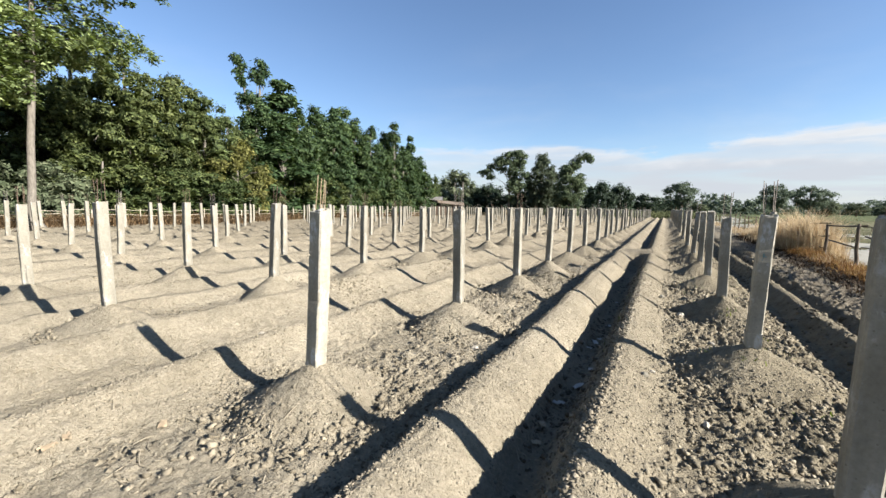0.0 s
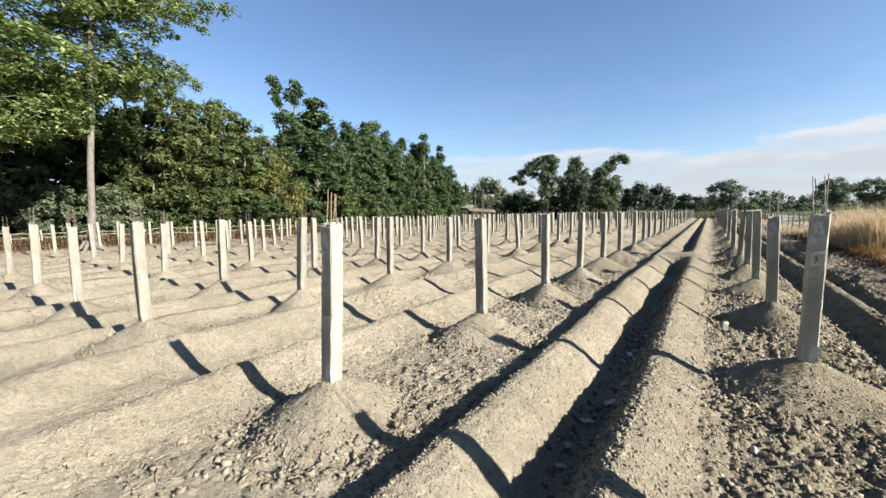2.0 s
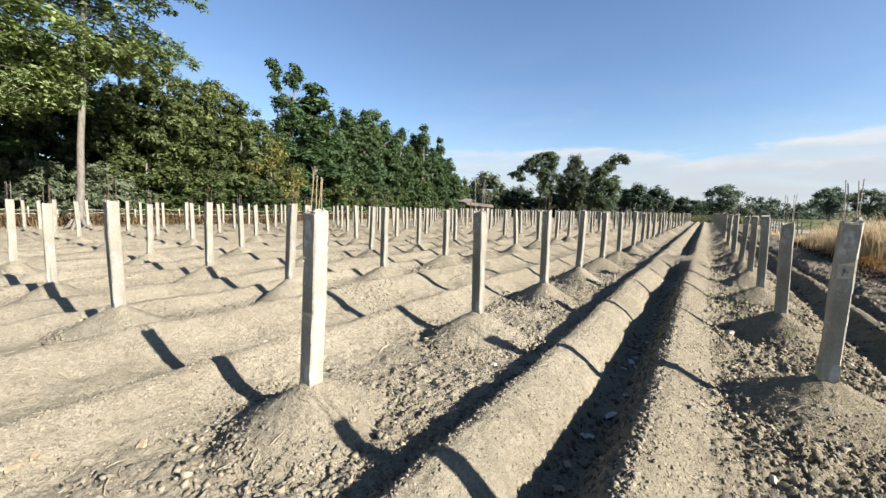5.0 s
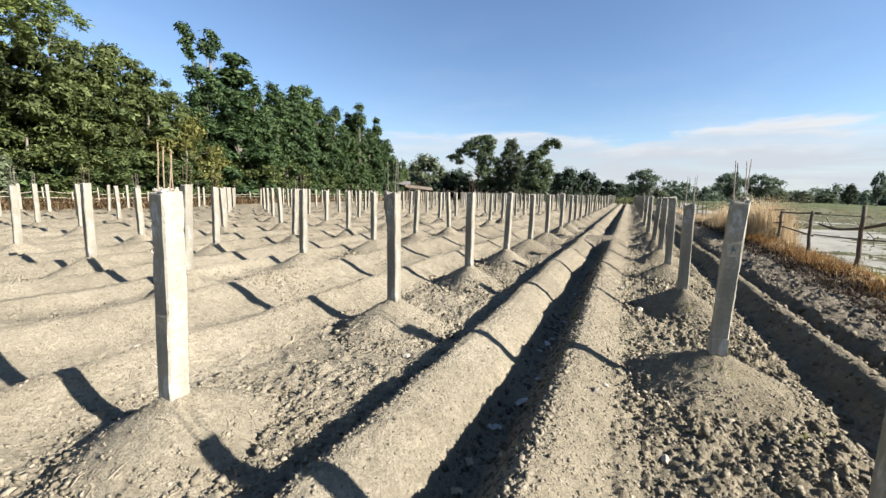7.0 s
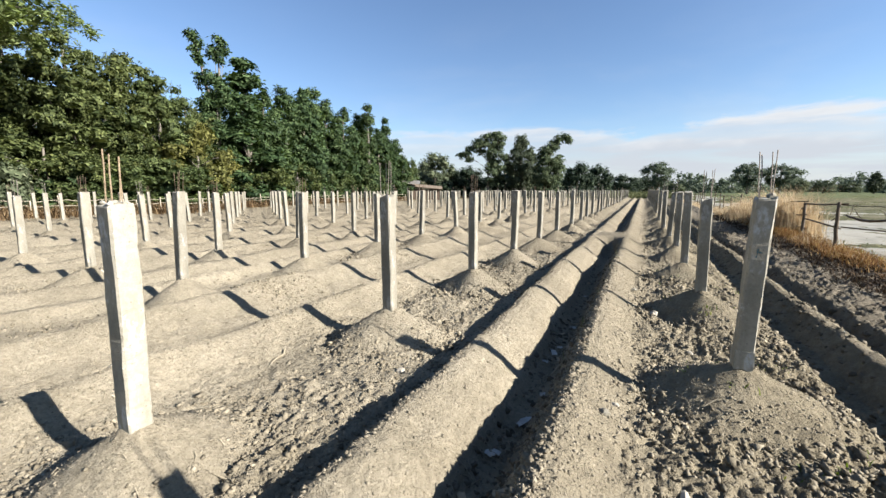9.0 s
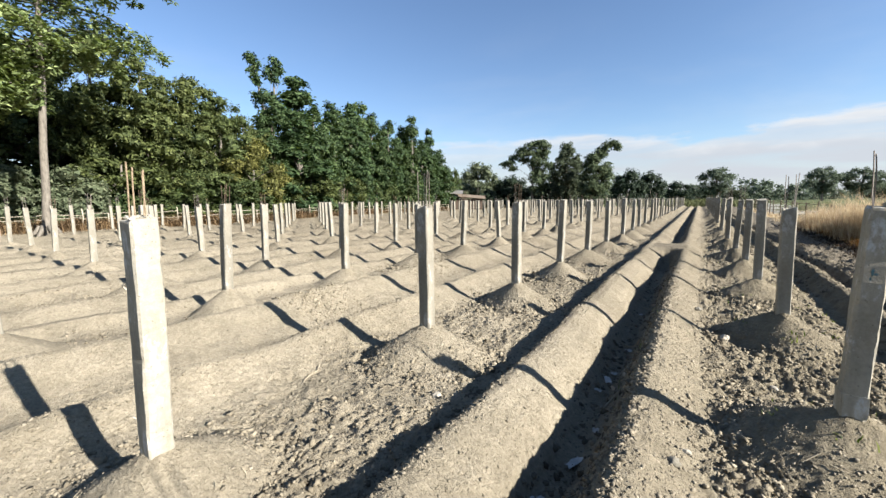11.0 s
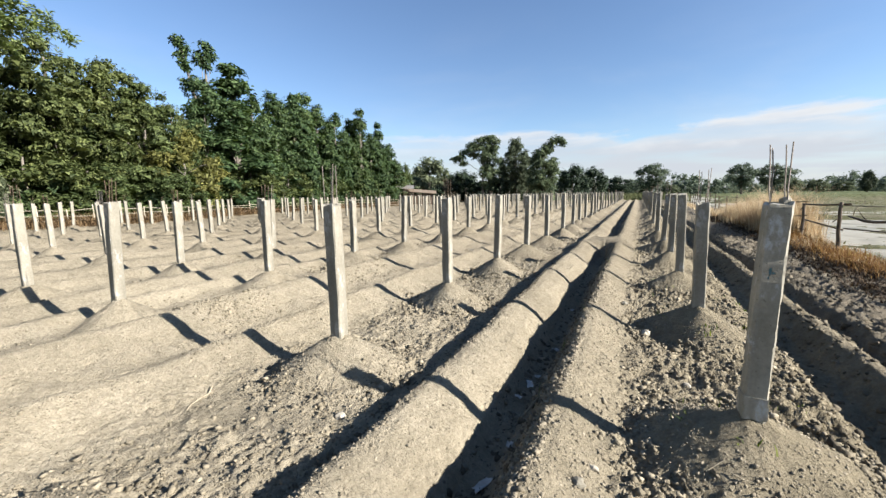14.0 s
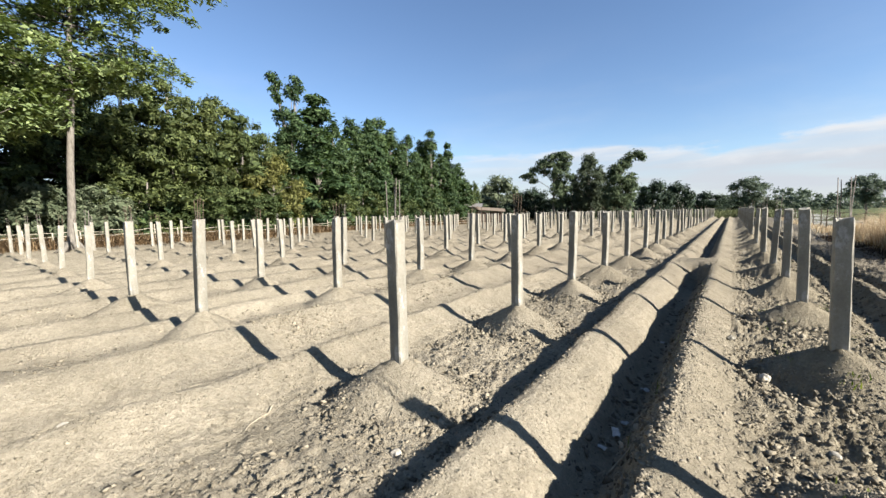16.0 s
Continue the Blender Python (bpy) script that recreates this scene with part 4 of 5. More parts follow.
def plant(kind, left, dist, wide, high, label="", group=wood):
    """A tree of the wood; wide scales its spread, high is its height in metres."""
    src = FOREST[kind]
    m = place(None, *bearing(left, dist), wide, left * 37 % 360, high / BUILT.get(kind, 13.3))
    if kind in used:
        ob = copy_thing(src, m)
        ob.matrix_basis = m
    else:
        used.add(kind)
        ob = src
        ob.matrix_basis = m
    return tagged(ob, label, group=group)


def edge_of_wood(left):
    return float(np.interp(left, [30, 36, 45, 52, 60, 76, 96], [64, 57, 50, 42.5, 38.5, 38, 39]))


def skyline(left):
    """Height of the wood's outline where it stands."""
    z = np.interp(left, [32.5, 33.5, 35.2, 37.4, 40.3, 42.4, 45, 49.5, 51.6, 53, 57, 59.6, 61, 64.5, 67.5, 72, 96],
                  [5.4, 6.6, 8.1, 9.4, 10.3, 10.7, 11.8, 12.0, 12.7, 14.6, 12.4, 10.6, 11.7, 12.6, 13.2, 13.9, 14.2])
    return 1.6 + (float(z) - 1.6) * edge_of_wood(left) / 45.0


# front of the wood: bearing, kind, spread, share of the outline's height, how far behind the edge
for left, kind, wide, share, back in (
        (95, "mango", 1.1, 1.1, 3), (91.5, "dark", 1.5, 1.35, 3), (86, "mango", 1.1, 1.42, 3), (81.5, "mango", 1.0, 1.15, 3), (77.5, "mango", 0.85, 1.0, 2), (73.6, "mango", 0.95, 1.03, 1.5),
        (69.3, "mango", 0.9, 1.06, 0), (65.2, "mango", 0.85, 1.05, 0.5), (62.0, "mango", 0.74, 0.98, 0), (59.4, "mango", 0.55, 0.97, 1.5), (58.6, "tawny", 0.95, 0.70, -1.0), (57.2, "dense", 0.8, 0.84, 1.5),
        (52.9, "cone", 1.75, 0.99, 0), (51.0, "dark", 0.85, 0.97, 0.5), (48.8, "dense", 1.0, 1.04, 1), (46.4, "dense", 0.95, 1.03, 0), (43.6, "dense", 0.95, 1.02, 1), (41.3, "dark", 0.9, 1.02, 0),
        (39.4, "dense", 0.85, 1.0, 1), (36.8, "dense", 0.8, 0.92, 0), (34.4, "dense", 0.72, 0.98, 0), (33.2, "bush", 0.6, 0.9, 1),
        (60.5, "bush", 0.8, 0.36, -2), (66.5, "bush", 0.9, 0.36, -2), (51.5, "bush", 0.8, 0.34, -2), (47.5, "bush", 0.8, 0.34, -2), (43.0, "bush", 0.8, 0.32, -2), (38.0, "bush", 0.7, 0.36, -2), (71.5, "bush", 1.0, 0.4, -2)):
    plant(kind, left, edge_of_wood(left) + back, wide, share * skyline(left))
plant("column", 45.4, 49.2, 1.0, 13.1)
plant("cone", 38.1, 54.0, 1.05, 12.6)
plant("cone", 35.7, 57.5, 0.85, 11.6)
# a second rank that closes the wood
for left in (96, 91, 86, 81, 76, 71.5, 67, 62.5, 57.5, 53.5, 49, 45, 41, 37.5, 34.8):
    plant("back", left, edge_of_wood(left) + (8 if left > 50 else 6), 1.25 if left > 50 else 1.0, 0.84 * skyline(left))


def shoot_tree():
    """The tall tree whose two long shoots carry leaf tufts above its crown."""
    lobes = grown(3, 30, lambda f: 1.7 * math.sqrt(max(0.0, 1 - f * f)) + 0.2, 6.5, 12.4, 0.8)
    stem_l, stem_r = [(-0.4, 0, 9.0), (-0.9, 0, 11.2), (-1.15, 0, 12.6), (-1.45, 0, 14.6)], [(0.1, 0, 9.0), (0.25, 0, 11.5), (0.3, 0, 13.0), (0.42, 0, 14.4)]
    lobes += [(-1.5, 0.0, 14.7, 0.50), (-1.75, 0.1, 14.95, 0.36), (-1.25, 0.0, 14.2, 0.50), (-1.45, -0.1, 13.75, 0.42), (-1.25, 0.0, 13.2, 0.36), (-1.2, 0, 12.7, 0.25), (-1.35, 0.1, 11.4, 0.5), (-1.0, 0, 11.0, 0.6),
              (0.35, 0.0, 14.75, 0.45), (0.75, 0.1, 14.35, 0.46), (0.1, -0.1, 13.85, 0.5), (0.5, 0.0, 13.7, 0.48), (0.85, 0, 13.95, 0.34), (-0.15, 0.1, 13.55, 0.36), (0.4, 0, 13.0, 0.3)]
    ob = tree("shoot_tree", 13, 11, lobes, 0.22, 13, 11, 0.32, LEAF_DARK, BARK, "tall dark green tree with two leafy shoots above its crown", stems=(stem_l, stem_r))
    ob.matrix_basis = place(None, *bearing(55.9, 41.0), 0.95, 55.9)
    tagged(ob, group=wood)


shoot_tree()


def big_tree():
    """The tall pale-trunked tree before the wood, with tiers of drooping feathery boughs."""
    rng = np.random.RandomState(21)
    ob = new("tall_tree")
    x, y = bearing(77.5, 27.2)
    tiers = []
    for _ in range(78):
        h = rng.uniform(11.2, 21.0)
        a = rng.uniform(0, 6.283)
        reach = (3.2 + 6.0 * math.sin(math.pi * min(1, (21.5 - h) / 11.0))) * rng.uniform(0.55, 1.05)
        tiers.append((h, a, reach))
    tiers = [(h, a, r, rng.uniform(-0.12, 0.25)) for h, a, r in tiers]
    for k in range(26):
        tiers.append((rng.uniform(9.0, 14.0), 4.45 + rng.uniform(-0.8, 0.8), rng.uniform(3.5, 8.5), rng.uniform(-0.42, -0.15)))
    for k in range(16):
        tiers.append((rng.uniform(9.2, 12.0), 4.9 + rng.uniform(-0.7, 0.7), rng.uniform(3.5, 7.0), rng.uniform(-0.55, -0.3)))
    chunks = [tube_data([(0, 0, -0.3), (0.02, 0, 0.5), (0.05, 0.2, 3), (-0.1, 0.38, 6), (0.05, 0.7, 10), (0.25, 0.9, 14), (0.1, 1.2, 17), (0.2, 1.3, 20.5)],
                        [0.42, 0.26, 0.225, 0.21, 0.19, 0.16, 0.11, 0.05], 10)]
    for s in range(6):
        g = s * 1.047 + 0.3
        chunks.append(tube_data([(0.3 * math.cos(g), 0.3 * math.sin(g), 0.7), (0.6 * math.cos(g), 0.6 * math.sin(g), 0.25), (1.0 * math.cos(g), 1.0 * math.sin(g), -0.1)], [0.16, 0.14, 0.06], 5))
    cen, boughs = [], []
    for h, a, reach, rise in tiers:
        base = np.array((0.1, 0.068 * h, h))
        tip = np.array((reach * math.cos(a), 0.068 * h + reach * math.sin(a), h + reach * rise))
        mid = (base + tip) / 2 + (0, 0, reach * 0.12)
        boughs.append(tube_data([base, mid, tip], [0.042 * reach / 6 + 0.012, 0.022 * reach / 6 + 0.008, 0.006], 5))
        for f in np.linspace(0.22, 1.0, max(4, int(reach * 1.5))):
            q = (1 - f) ** 2 * base + 2 * f * (1 - f) * mid + f * f * tip
            spray = 0.35 + 0.9 * math.sin(math.pi * min(1.0, 0.15 + 0.8 * f))
            for _ in range(4):
                off = rng.normal(0, 1, 2) * spray * 0.62
                cen.append(q + np.array((off[0], off[1], -0.22 * np.hypot(*off) + rng.normal(0, 0.08))))
    v, f = joined([([Vector(q) for q in c[0]], c[1]) for c in chunks])
    mesh_object("trunk", v, f, PALE_BARK, ob, "pale straight trunk", smooth=True)
    for v, f in boughs:
        mesh_object("bough", v, f, DARK_BARK, ob, smooth=True)
    cen = np.array(cen)
    v, f = rosettes(rng, cen, np.repeat([(0.15, 0.0, 1.0)], len(cen), 0) + rng.normal(0, 0.3, cen.shape), 12, 0.38, 0.46, 0.35, 0.14)
    array_object("crown", v, f, LEAF_BRIGHT, ob)
    ob.matrix_basis = place(None, x, y, 0.71, 0)
    tagged(ob, "tall pale-trunked tree with tiers of drooping green boughs", "tree")


big_tree()


def leaning_tree():
    """A pale trunk that leans out of the wood, its crown among the others."""
    rng = np.random.RandomState(23)
    ob = new("leaning_tree")
    v, f = tube_data([(0, 0, -0.3), (0.05, -0.1, 0.6), (0.15, -0.75, 2.2), (0.1, -1.5, 4.0), (0.0, -2.1, 6.0), (0.1, -2.5, 8.0)], [0.4, 0.3, 0.26, 0.22, 0.17, 0.08], 9)
    mesh_object("trunk", v, f, PALE_BARK, ob, "pale leaning trunk", smooth=True)
    lobes = [(x, y - 2.4, z, r) for x, y, z, r in grown(24, 40, lambda f: 3.0 * math.sqrt(max(0.0, 1 - (2 * f - 1) ** 2)) + 0.2, 4.6, 10.0, 1.0)]
    v, f = lobe_foliage(rng, lobes, 10, 12, 0.32)
    array_object("crown", v, f, LEAF_DARK, ob)
    ob.matrix_basis = place(None, *bearing(87.0, 30.0), 1.0, 0)
    tagged(ob, "dark green tree with a pale leaning trunk beside a wood", "tree")


leaning_tree()

# ---- middle distance beyond the end of the field ----
umbrella = tree("tiered_tree", 31, 10.5, [(-5.0, 0.3, 7.9, 0.90), (-4.1, -0.3, 8.1, 1.02), (-3.6, 0.4, 7.2, 0.72), (-3.1, 0.2, 9.0, 1.14), (-2.2, -0.5, 9.5, 1.08), (-1.6, 0.4, 10.3, 1.38), (-0.4, -0.3, 11.0, 1.20), (0.6, 0.5, 11.4, 0.90),
                (1.5, 0.0, 11.5, 0.84), (2.2, -0.4, 10.8, 1.08), (1.2, 0.5, 10.2, 1.20), (0.0, -0.6, 9.6, 1.38), (-1.5, 0.6, 8.6, 1.02), (1.7, 0.4, 8.8, 1.20), (2.3, -0.3, 7.6, 1.08), (1.2, 0.2, 6.6, 1.20), (2.0, 0.4, 5.6, 1.14), (0.4, 0.3, 7.6, 1.2), (-0.8, 0.0, 9.9, 1.2), (0.9, 0.2, 9.4, 1.3), (2.1, 0.0, 9.7, 1.1), (0.6, 0.1, 6.2, 1.2), (1.7, 0.0, 4.9, 1.2), (0.2, 0.0, 5.3, 1.0), (0.6, -0.3, 8.4, 1.20),
                (1.0, -0.4, 4.7, 1.20), (1.9, 0.1, 3.8, 1.14), (1.0, 0.2, 2.7, 1.08), (0.3, -0.3, 3.3, 0.96)], 0.22, 34, 11, 0.40, LEAF_MID, PALE_BARK, "slender tree with layered flat leaf tiers", limbs=14, start=0.45, squash=0.42)
umbrella.matrix_basis = place(None, *bearing(21.4, 75), 1.0, 21)
oval = tree("oval_tree", 32, 10, grown(41, 66, oval_top, 1.0, 10.2, 1.05), 0.25, 16, 10, 0.34, LEAF_DULL, PALE_BARK, "narrow oval dull green tree")
oval.matrix_basis = place(None, *bearing(16.9, 80), 1.08, 40, 1.2)
topknot = tree("leaning_crown_tree", 33, 9.6, grown(42, 60, lambda f: 2.8 * math.sin(math.pi * (0.22 + 0.6 * f)), 0.8, 9.9, 1.0) + [(0.3, 0, 9.2, 1.2), (1.0, 0.2, 9.6, 1.1), (1.6, 0, 10.2, 1.05), (2.3, 0.2, 10.6, 1.1), (2.9, 0, 10.3, 1.0), (3.3, 0, 9.9, 0.6)],
               0.25, 20, 10, 0.36, LEAF_MID, DARK_BARK, "dark green tree with a leafy branch leaning out at its top", squash=0.7)
topknot.matrix_basis = place(None, *bearing(13.1, 74), 1.0, 13)
round_dark = tree("round_tree", 34, 7.6, grown(43, 50, round_top, 0.3, 7.8, 1.4), 0.3, 11, 8, 0.5, LEAF_DEEP, BARK, "round dense dark green tree beyond the field's end", fine=False)
round_dark.matrix_basis = place(None, *bearing(9.3, 96), 0.85, 0, 0.98)
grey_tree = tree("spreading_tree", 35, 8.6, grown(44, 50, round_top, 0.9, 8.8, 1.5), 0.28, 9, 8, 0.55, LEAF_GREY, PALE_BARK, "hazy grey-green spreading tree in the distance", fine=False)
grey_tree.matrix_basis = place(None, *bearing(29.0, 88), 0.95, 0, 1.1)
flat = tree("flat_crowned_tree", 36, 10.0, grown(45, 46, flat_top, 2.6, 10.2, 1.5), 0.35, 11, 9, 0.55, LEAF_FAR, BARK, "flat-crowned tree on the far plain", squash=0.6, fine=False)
flat.matrix_basis = place(None, *bearing(-0.3, 128), 0.86, 0, 0.9)
distance = "trees in the distance"
for ob in (umbrella, oval, topknot, round_dark, grey_tree, flat):
    tagged(ob, group=distance)
for src, left, dist, wide, high in (
        (round_dark, 6.7, 100, 0.8, 0.92), (round_dark, 26.6, 92, 0.9, 0.80), (round_dark, 24.0, 88, 0.9, 0.84), (round_dark, 19.0, 86, 1.0, 0.75), (round_dark, 14.4, 84, 0.9, 0.72),
        (round_dark, 3.6, 120, 1.0, 0.72), (grey_tree, 31.4, 80, 0.7, 0.62), (round_dark, 27.9, 78, 0.5, 0.42), (grey_tree, -2.2, 190, 0.9, 0.5), (round_dark, 1.4, 140, 1.0, 0.6),
        (flat, -9.4, 165, 0.9, 1.0), (flat, -12.2, 172, 1.15, 0.95), (grey_tree, -13.6, 185, 0.8, 0.62), (grey_tree, -15.7, 200, 0.8, 0.55), (oval, -19.3, 190, 0.7, 0.68),
        (flat, -21.2, 170, 0.36, 0.98), (grey_tree, -23.0, 195, 0.9, 0.55), (grey_tree, -17.6, 240, 0.9, 0.5), (grey_tree, -26.5, 220, 1.0, 0.6), (grey_tree, -30.5, 210, 1.0, 0.6),
        (grey_tree, -5.0, 230, 0.9, 0.42), (grey_tree, -7.2, 240, 0.9, 0.45), (flat, -35, 200, 1.2, 0.9), (grey_tree, -40, 220, 1.2, 0.7)):
    m = place(None, *bearing(left, dist), wide, left * 41 % 360, high)
    ob = copy_thing(src, m)
    ob.matrix_basis = m
    tagged(ob, group=distance)


def tree_belt():
    """The continuous low wood along the horizon."""
    rng = np.random.RandomState(61)
    cen, spr = [], []
    for left in np.arange(-62, 34, 0.19):
        d = 250 + 40 * math.sin(left * 0.31) + rng.uniform(-15, 15)
        top = 5.6 + 1.5 * math.sin(left * 1.3) + 1.5 * math.sin(left * 3.7 + 1)
        x, y = bearing(left, d)
        for z in np.arange(0.4, max(1.5, top), 1.5):
            cen.append((x + rng.uniform(-2, 2), y + rng.uniform(-4, 4), z + rng.uniform(-0.4, 0.6)))
            spr.append(rng.uniform(1.4, 2.4))
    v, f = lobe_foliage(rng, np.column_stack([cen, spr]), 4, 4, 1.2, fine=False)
    tagged(array_object("far_wood", v, f, LEAF_FAR), "belt of trees along the horizon with haze in the leaf colour", "far trees", kind="stuff")


tree_belt()


# ---- grasses and undergrowth ----
def blades(name, mat, label, category, places, heights, per, lean=0.5, width=0.012, spread=0.12):
    """Tufts of narrow bent blades at places (n, 2) with heights (n,)."""
    rng = np.random.RandomState(len(name) * 7 + len(places))
    n = len(places) * per
    c = np.repeat(places, per, 0) + rng.normal(0, spread, (n, 2))
    h = np.repeat(heights, per) * rng.uniform(0.5, 1.15, n)
    z = np.repeat(ground_z(places[:, 0], places[:, 1]), per) - 0.02
    a = rng.uniform(0, 6.283, n)
    bend = h * lean * rng.uniform(0.1, 1.0, n)
    w = width * rng.uniform(0.6, 1.4, n)
    dx, dy = np.cos(a), np.sin(a)
    p0 = np.stack([c[:, 0], c[:, 1], z], -1)
    p1 = p0 + np.stack([dx * bend * 0.35, dy * bend * 0.35, h * 0.6], -1)
    p2 = p0 + np.stack([dx * bend, dy * bend, h * (1 - 0.12 * lean)], -1)
    side = np.stack([-dy * w, dx * w, 0 * w], -1)
    v = np.stack([p0 - side, p0 + side, p1 + side * 0.8, p1 - side * 0.8, p2], 1).reshape(-1, 3)
    i = 5 * np.arange(n)[:, None]
    f = np.concatenate([i + [0, 1, 2], i + [0, 2, 3], i + [3, 2, 4]], 0)
    return tagged(array_object(name, v, f, mat), label, category, kind="stuff")


grass_rng = np.random.RandomState(71)


def strip_places(count, u0, u1, y0, y1, near=0.5):
    y = y0 + (y1 - y0) * grass_rng.uniform(0, 1, count) ** (1 + near)
    return np.stack([grass_rng.uniform(u0, u1, count) - 0.004 * (y - 4), y], -1)


p = strip_places(1500, 3.3, 4.1, 5, 28)
patch = fbm(p[:, 0] * 2, p[:, 1], 0.9, 15, 3) + grass_rng.uniform(-0.3, 0.3, len(p))
p, patch = p[patch > -0.3], np.clip(patch[patch > -0.3] + 0.3, 0, 1)
blades("browned_grass", RUST_GRASS, "low rust-brown grass along the fence", "dry grass", p, 0.07 + 0.30 * patch * grass_rng.uniform(0.3, 1, len(p)), 22, 1.7, 0.0038, 0.13)
p = strip_places(260, 3.45, 4.15, 5, 24)
blades("straw_tufts", DRY_GRASS, "low straw-coloured tufts among browned grass", "dry grass", p, grass_rng.uniform(0.1, 0.32, len(p)), 18, 1.5, 0.0035, 0.1)
# a strip of litter whose dark colour paints the shadow beside the grass
p = strip_places(1300, 2.8, 3.5, 5, 26)
blades("dead_litter", SHADED_LITTER, "dead litter below the fence, coloured dark in place of grass shadow", "dry grass", p, grass_rng.uniform(0.03, 0.12, len(p)), 16, 2.2, 0.009, 0.12)
p = strip_places(420, 3.6, 4.3, 16.6, 27.0, 0.5)
blades("tall_dry_grass", DRY_GRASS, "tall straw-coloured dry grass by the fence", "dry grass", p, (0.5 + 1.3 * grass_rng.uniform(0, 1, len(p)) ** 1.5) * np.interp(p[:, 1], [17, 20.5, 27], [1.0, 0.85, 0.45]), 55, 0.8, 0.005, 0.2)
p = strip_places(260, 3.4, 4.2, 21, 70, 0.4)
blades("far_dry_grass", DRY_GRASS, "straw-coloured grass along the far part of the fence", "dry grass", p, grass_rng.uniform(0.15, 0.45, len(p)), 26, 0.55, 0.014, 0.3)
p = strip_places(300, 3.85, 4.7, 5, 26)
blades("verge_grass", GREEN_GRASS, "sparse yellow-green grass at the field's edge", "grass", p, grass_rng.uniform(0.06, 0.25, len(p)), 12, 0.8, 0.008, 0.15)
p = np.stack([grass_rng.uniform(5, 60, 2400), grass_rng.uniform(6, 130, 2400)], -1)
p = p[(fbm(p[:, 0], p[:, 1], 0.12, 77, 3) > 0.1) | (grass_rng.uniform(0, 1, len(p)) < np.clip((p[:, 0] - 8) / 14, 0.05, 0.8))]
blades("paddy_stubble", PADDY_GRASS, "pale yellow-green stubble in the flooded field", "grass", p, grass_rng.uniform(0.08, 0.24, len(p)), 10, 0.8, 0.02, 0.5)
p = np.stack([grass_rng.uniform(-9, 5, 420), grass_rng.uniform(72, 86, 420)], -1)
blades("field_end_weeds", WEED, "light green weeds beyond the end of the rows", "weeds", p, grass_rng.uniform(0.4, 1.5, len(p)), 26, 0.8, 0.03, 0.4)
ang = grass_rng.uniform(33, 92, 1000)
dis = np.interp(ang, [33, 45, 60, 76, 92], [53.5, 42, 32.2, 29.6, 28.5]) + grass_rng.uniform(-0.8, 2.5, 1000)
p = np.array([bearing(a, d) for a, d in zip(ang, dis)])
blades("wood_edge_grass", BRUSH, "brown dry grass and brush below the wood", "dry grass", p, grass_rng.uniform(0.25, 0.85, len(p)), 22, 1.9, 0.015, 0.45)


def undergrowth(name, mat, label, seed, count, low, high, near, tall):
    rng = np.random.RandomState(seed)
    ang = rng.uniform(low, high, count)
    dis = np.interp(ang, [33, 45, 60, 76, 92], [56, 45, 35.5, 34.5, 35]) + rng.uniform(*near, count)
    cen = np.array([(*bearing(a, d), rng.uniform(0.3, tall), rng.uniform(0.5, 1.0)) for a, d in zip(ang, dis)])
    v, f = lobe_foliage(rng, cen, 7, 10, 0.22)
    tagged(array_object(name, v, f, mat), label, "undergrowth", kind="stuff")


undergrowth("undergrowth", LEAF_DARK, "tangled green undergrowth at the foot of the wood", 81, 400, 32, 96, (0, 4), 2.6)
undergrowth("scrub", LEAF_GREY, "light green scrub in front of the dark wood", 82, 170, 73.5, 95, (-2.0, 0.4), 3.6)


# ---- water in the flooded field ----
def water_material():
    m, n, l, b = material("muddy_water", 0.5)
    b.inputs["Specular IOR Level"].default_value = 0.2
    silt = noise_node(n, l, 0.9, 6, 0.65, None, (1.0, 0.5, 1.0))
    l.new(ramp(n, l, silt, (0.35, (0.125, 0.116, 0.078)), (0.52, (0.275, 0.248, 0.186)), (0.7, (0.32, 0.292, 0.225))), b.inputs["Base Color"])
    bump(n, l, b, noise_node(n, l, 3.0, 3, 0.5), 0.25, 0.02)
    return m


tagged(mesh_object("water", [(4.35, -30, -0.055), (40, -30, -0.055), (40, 150, -0.055), (4.35, 150, -0.055)], [(0, 1, 2, 3)], water_material()), "shallow muddy water lying in the field beyond the fence", "water", kind="structure")


# ---- fences ----
def stick(a, b2, r0, r1, rng, bends=4, sides=6, wild=0.02):
    a, b2 = np.array(a, float), np.array(b2, float)
    pts = [a + (b2 - a) * f + (rng.normal(0, wild, 3) if 0 < f < 1 else 0) for f in np.linspace(0, 1, bends + 2)]
    return tube_data(pts, [r0 + (r1 - r0) * f for f in np.linspace(0, 1, bends + 2)], sides)


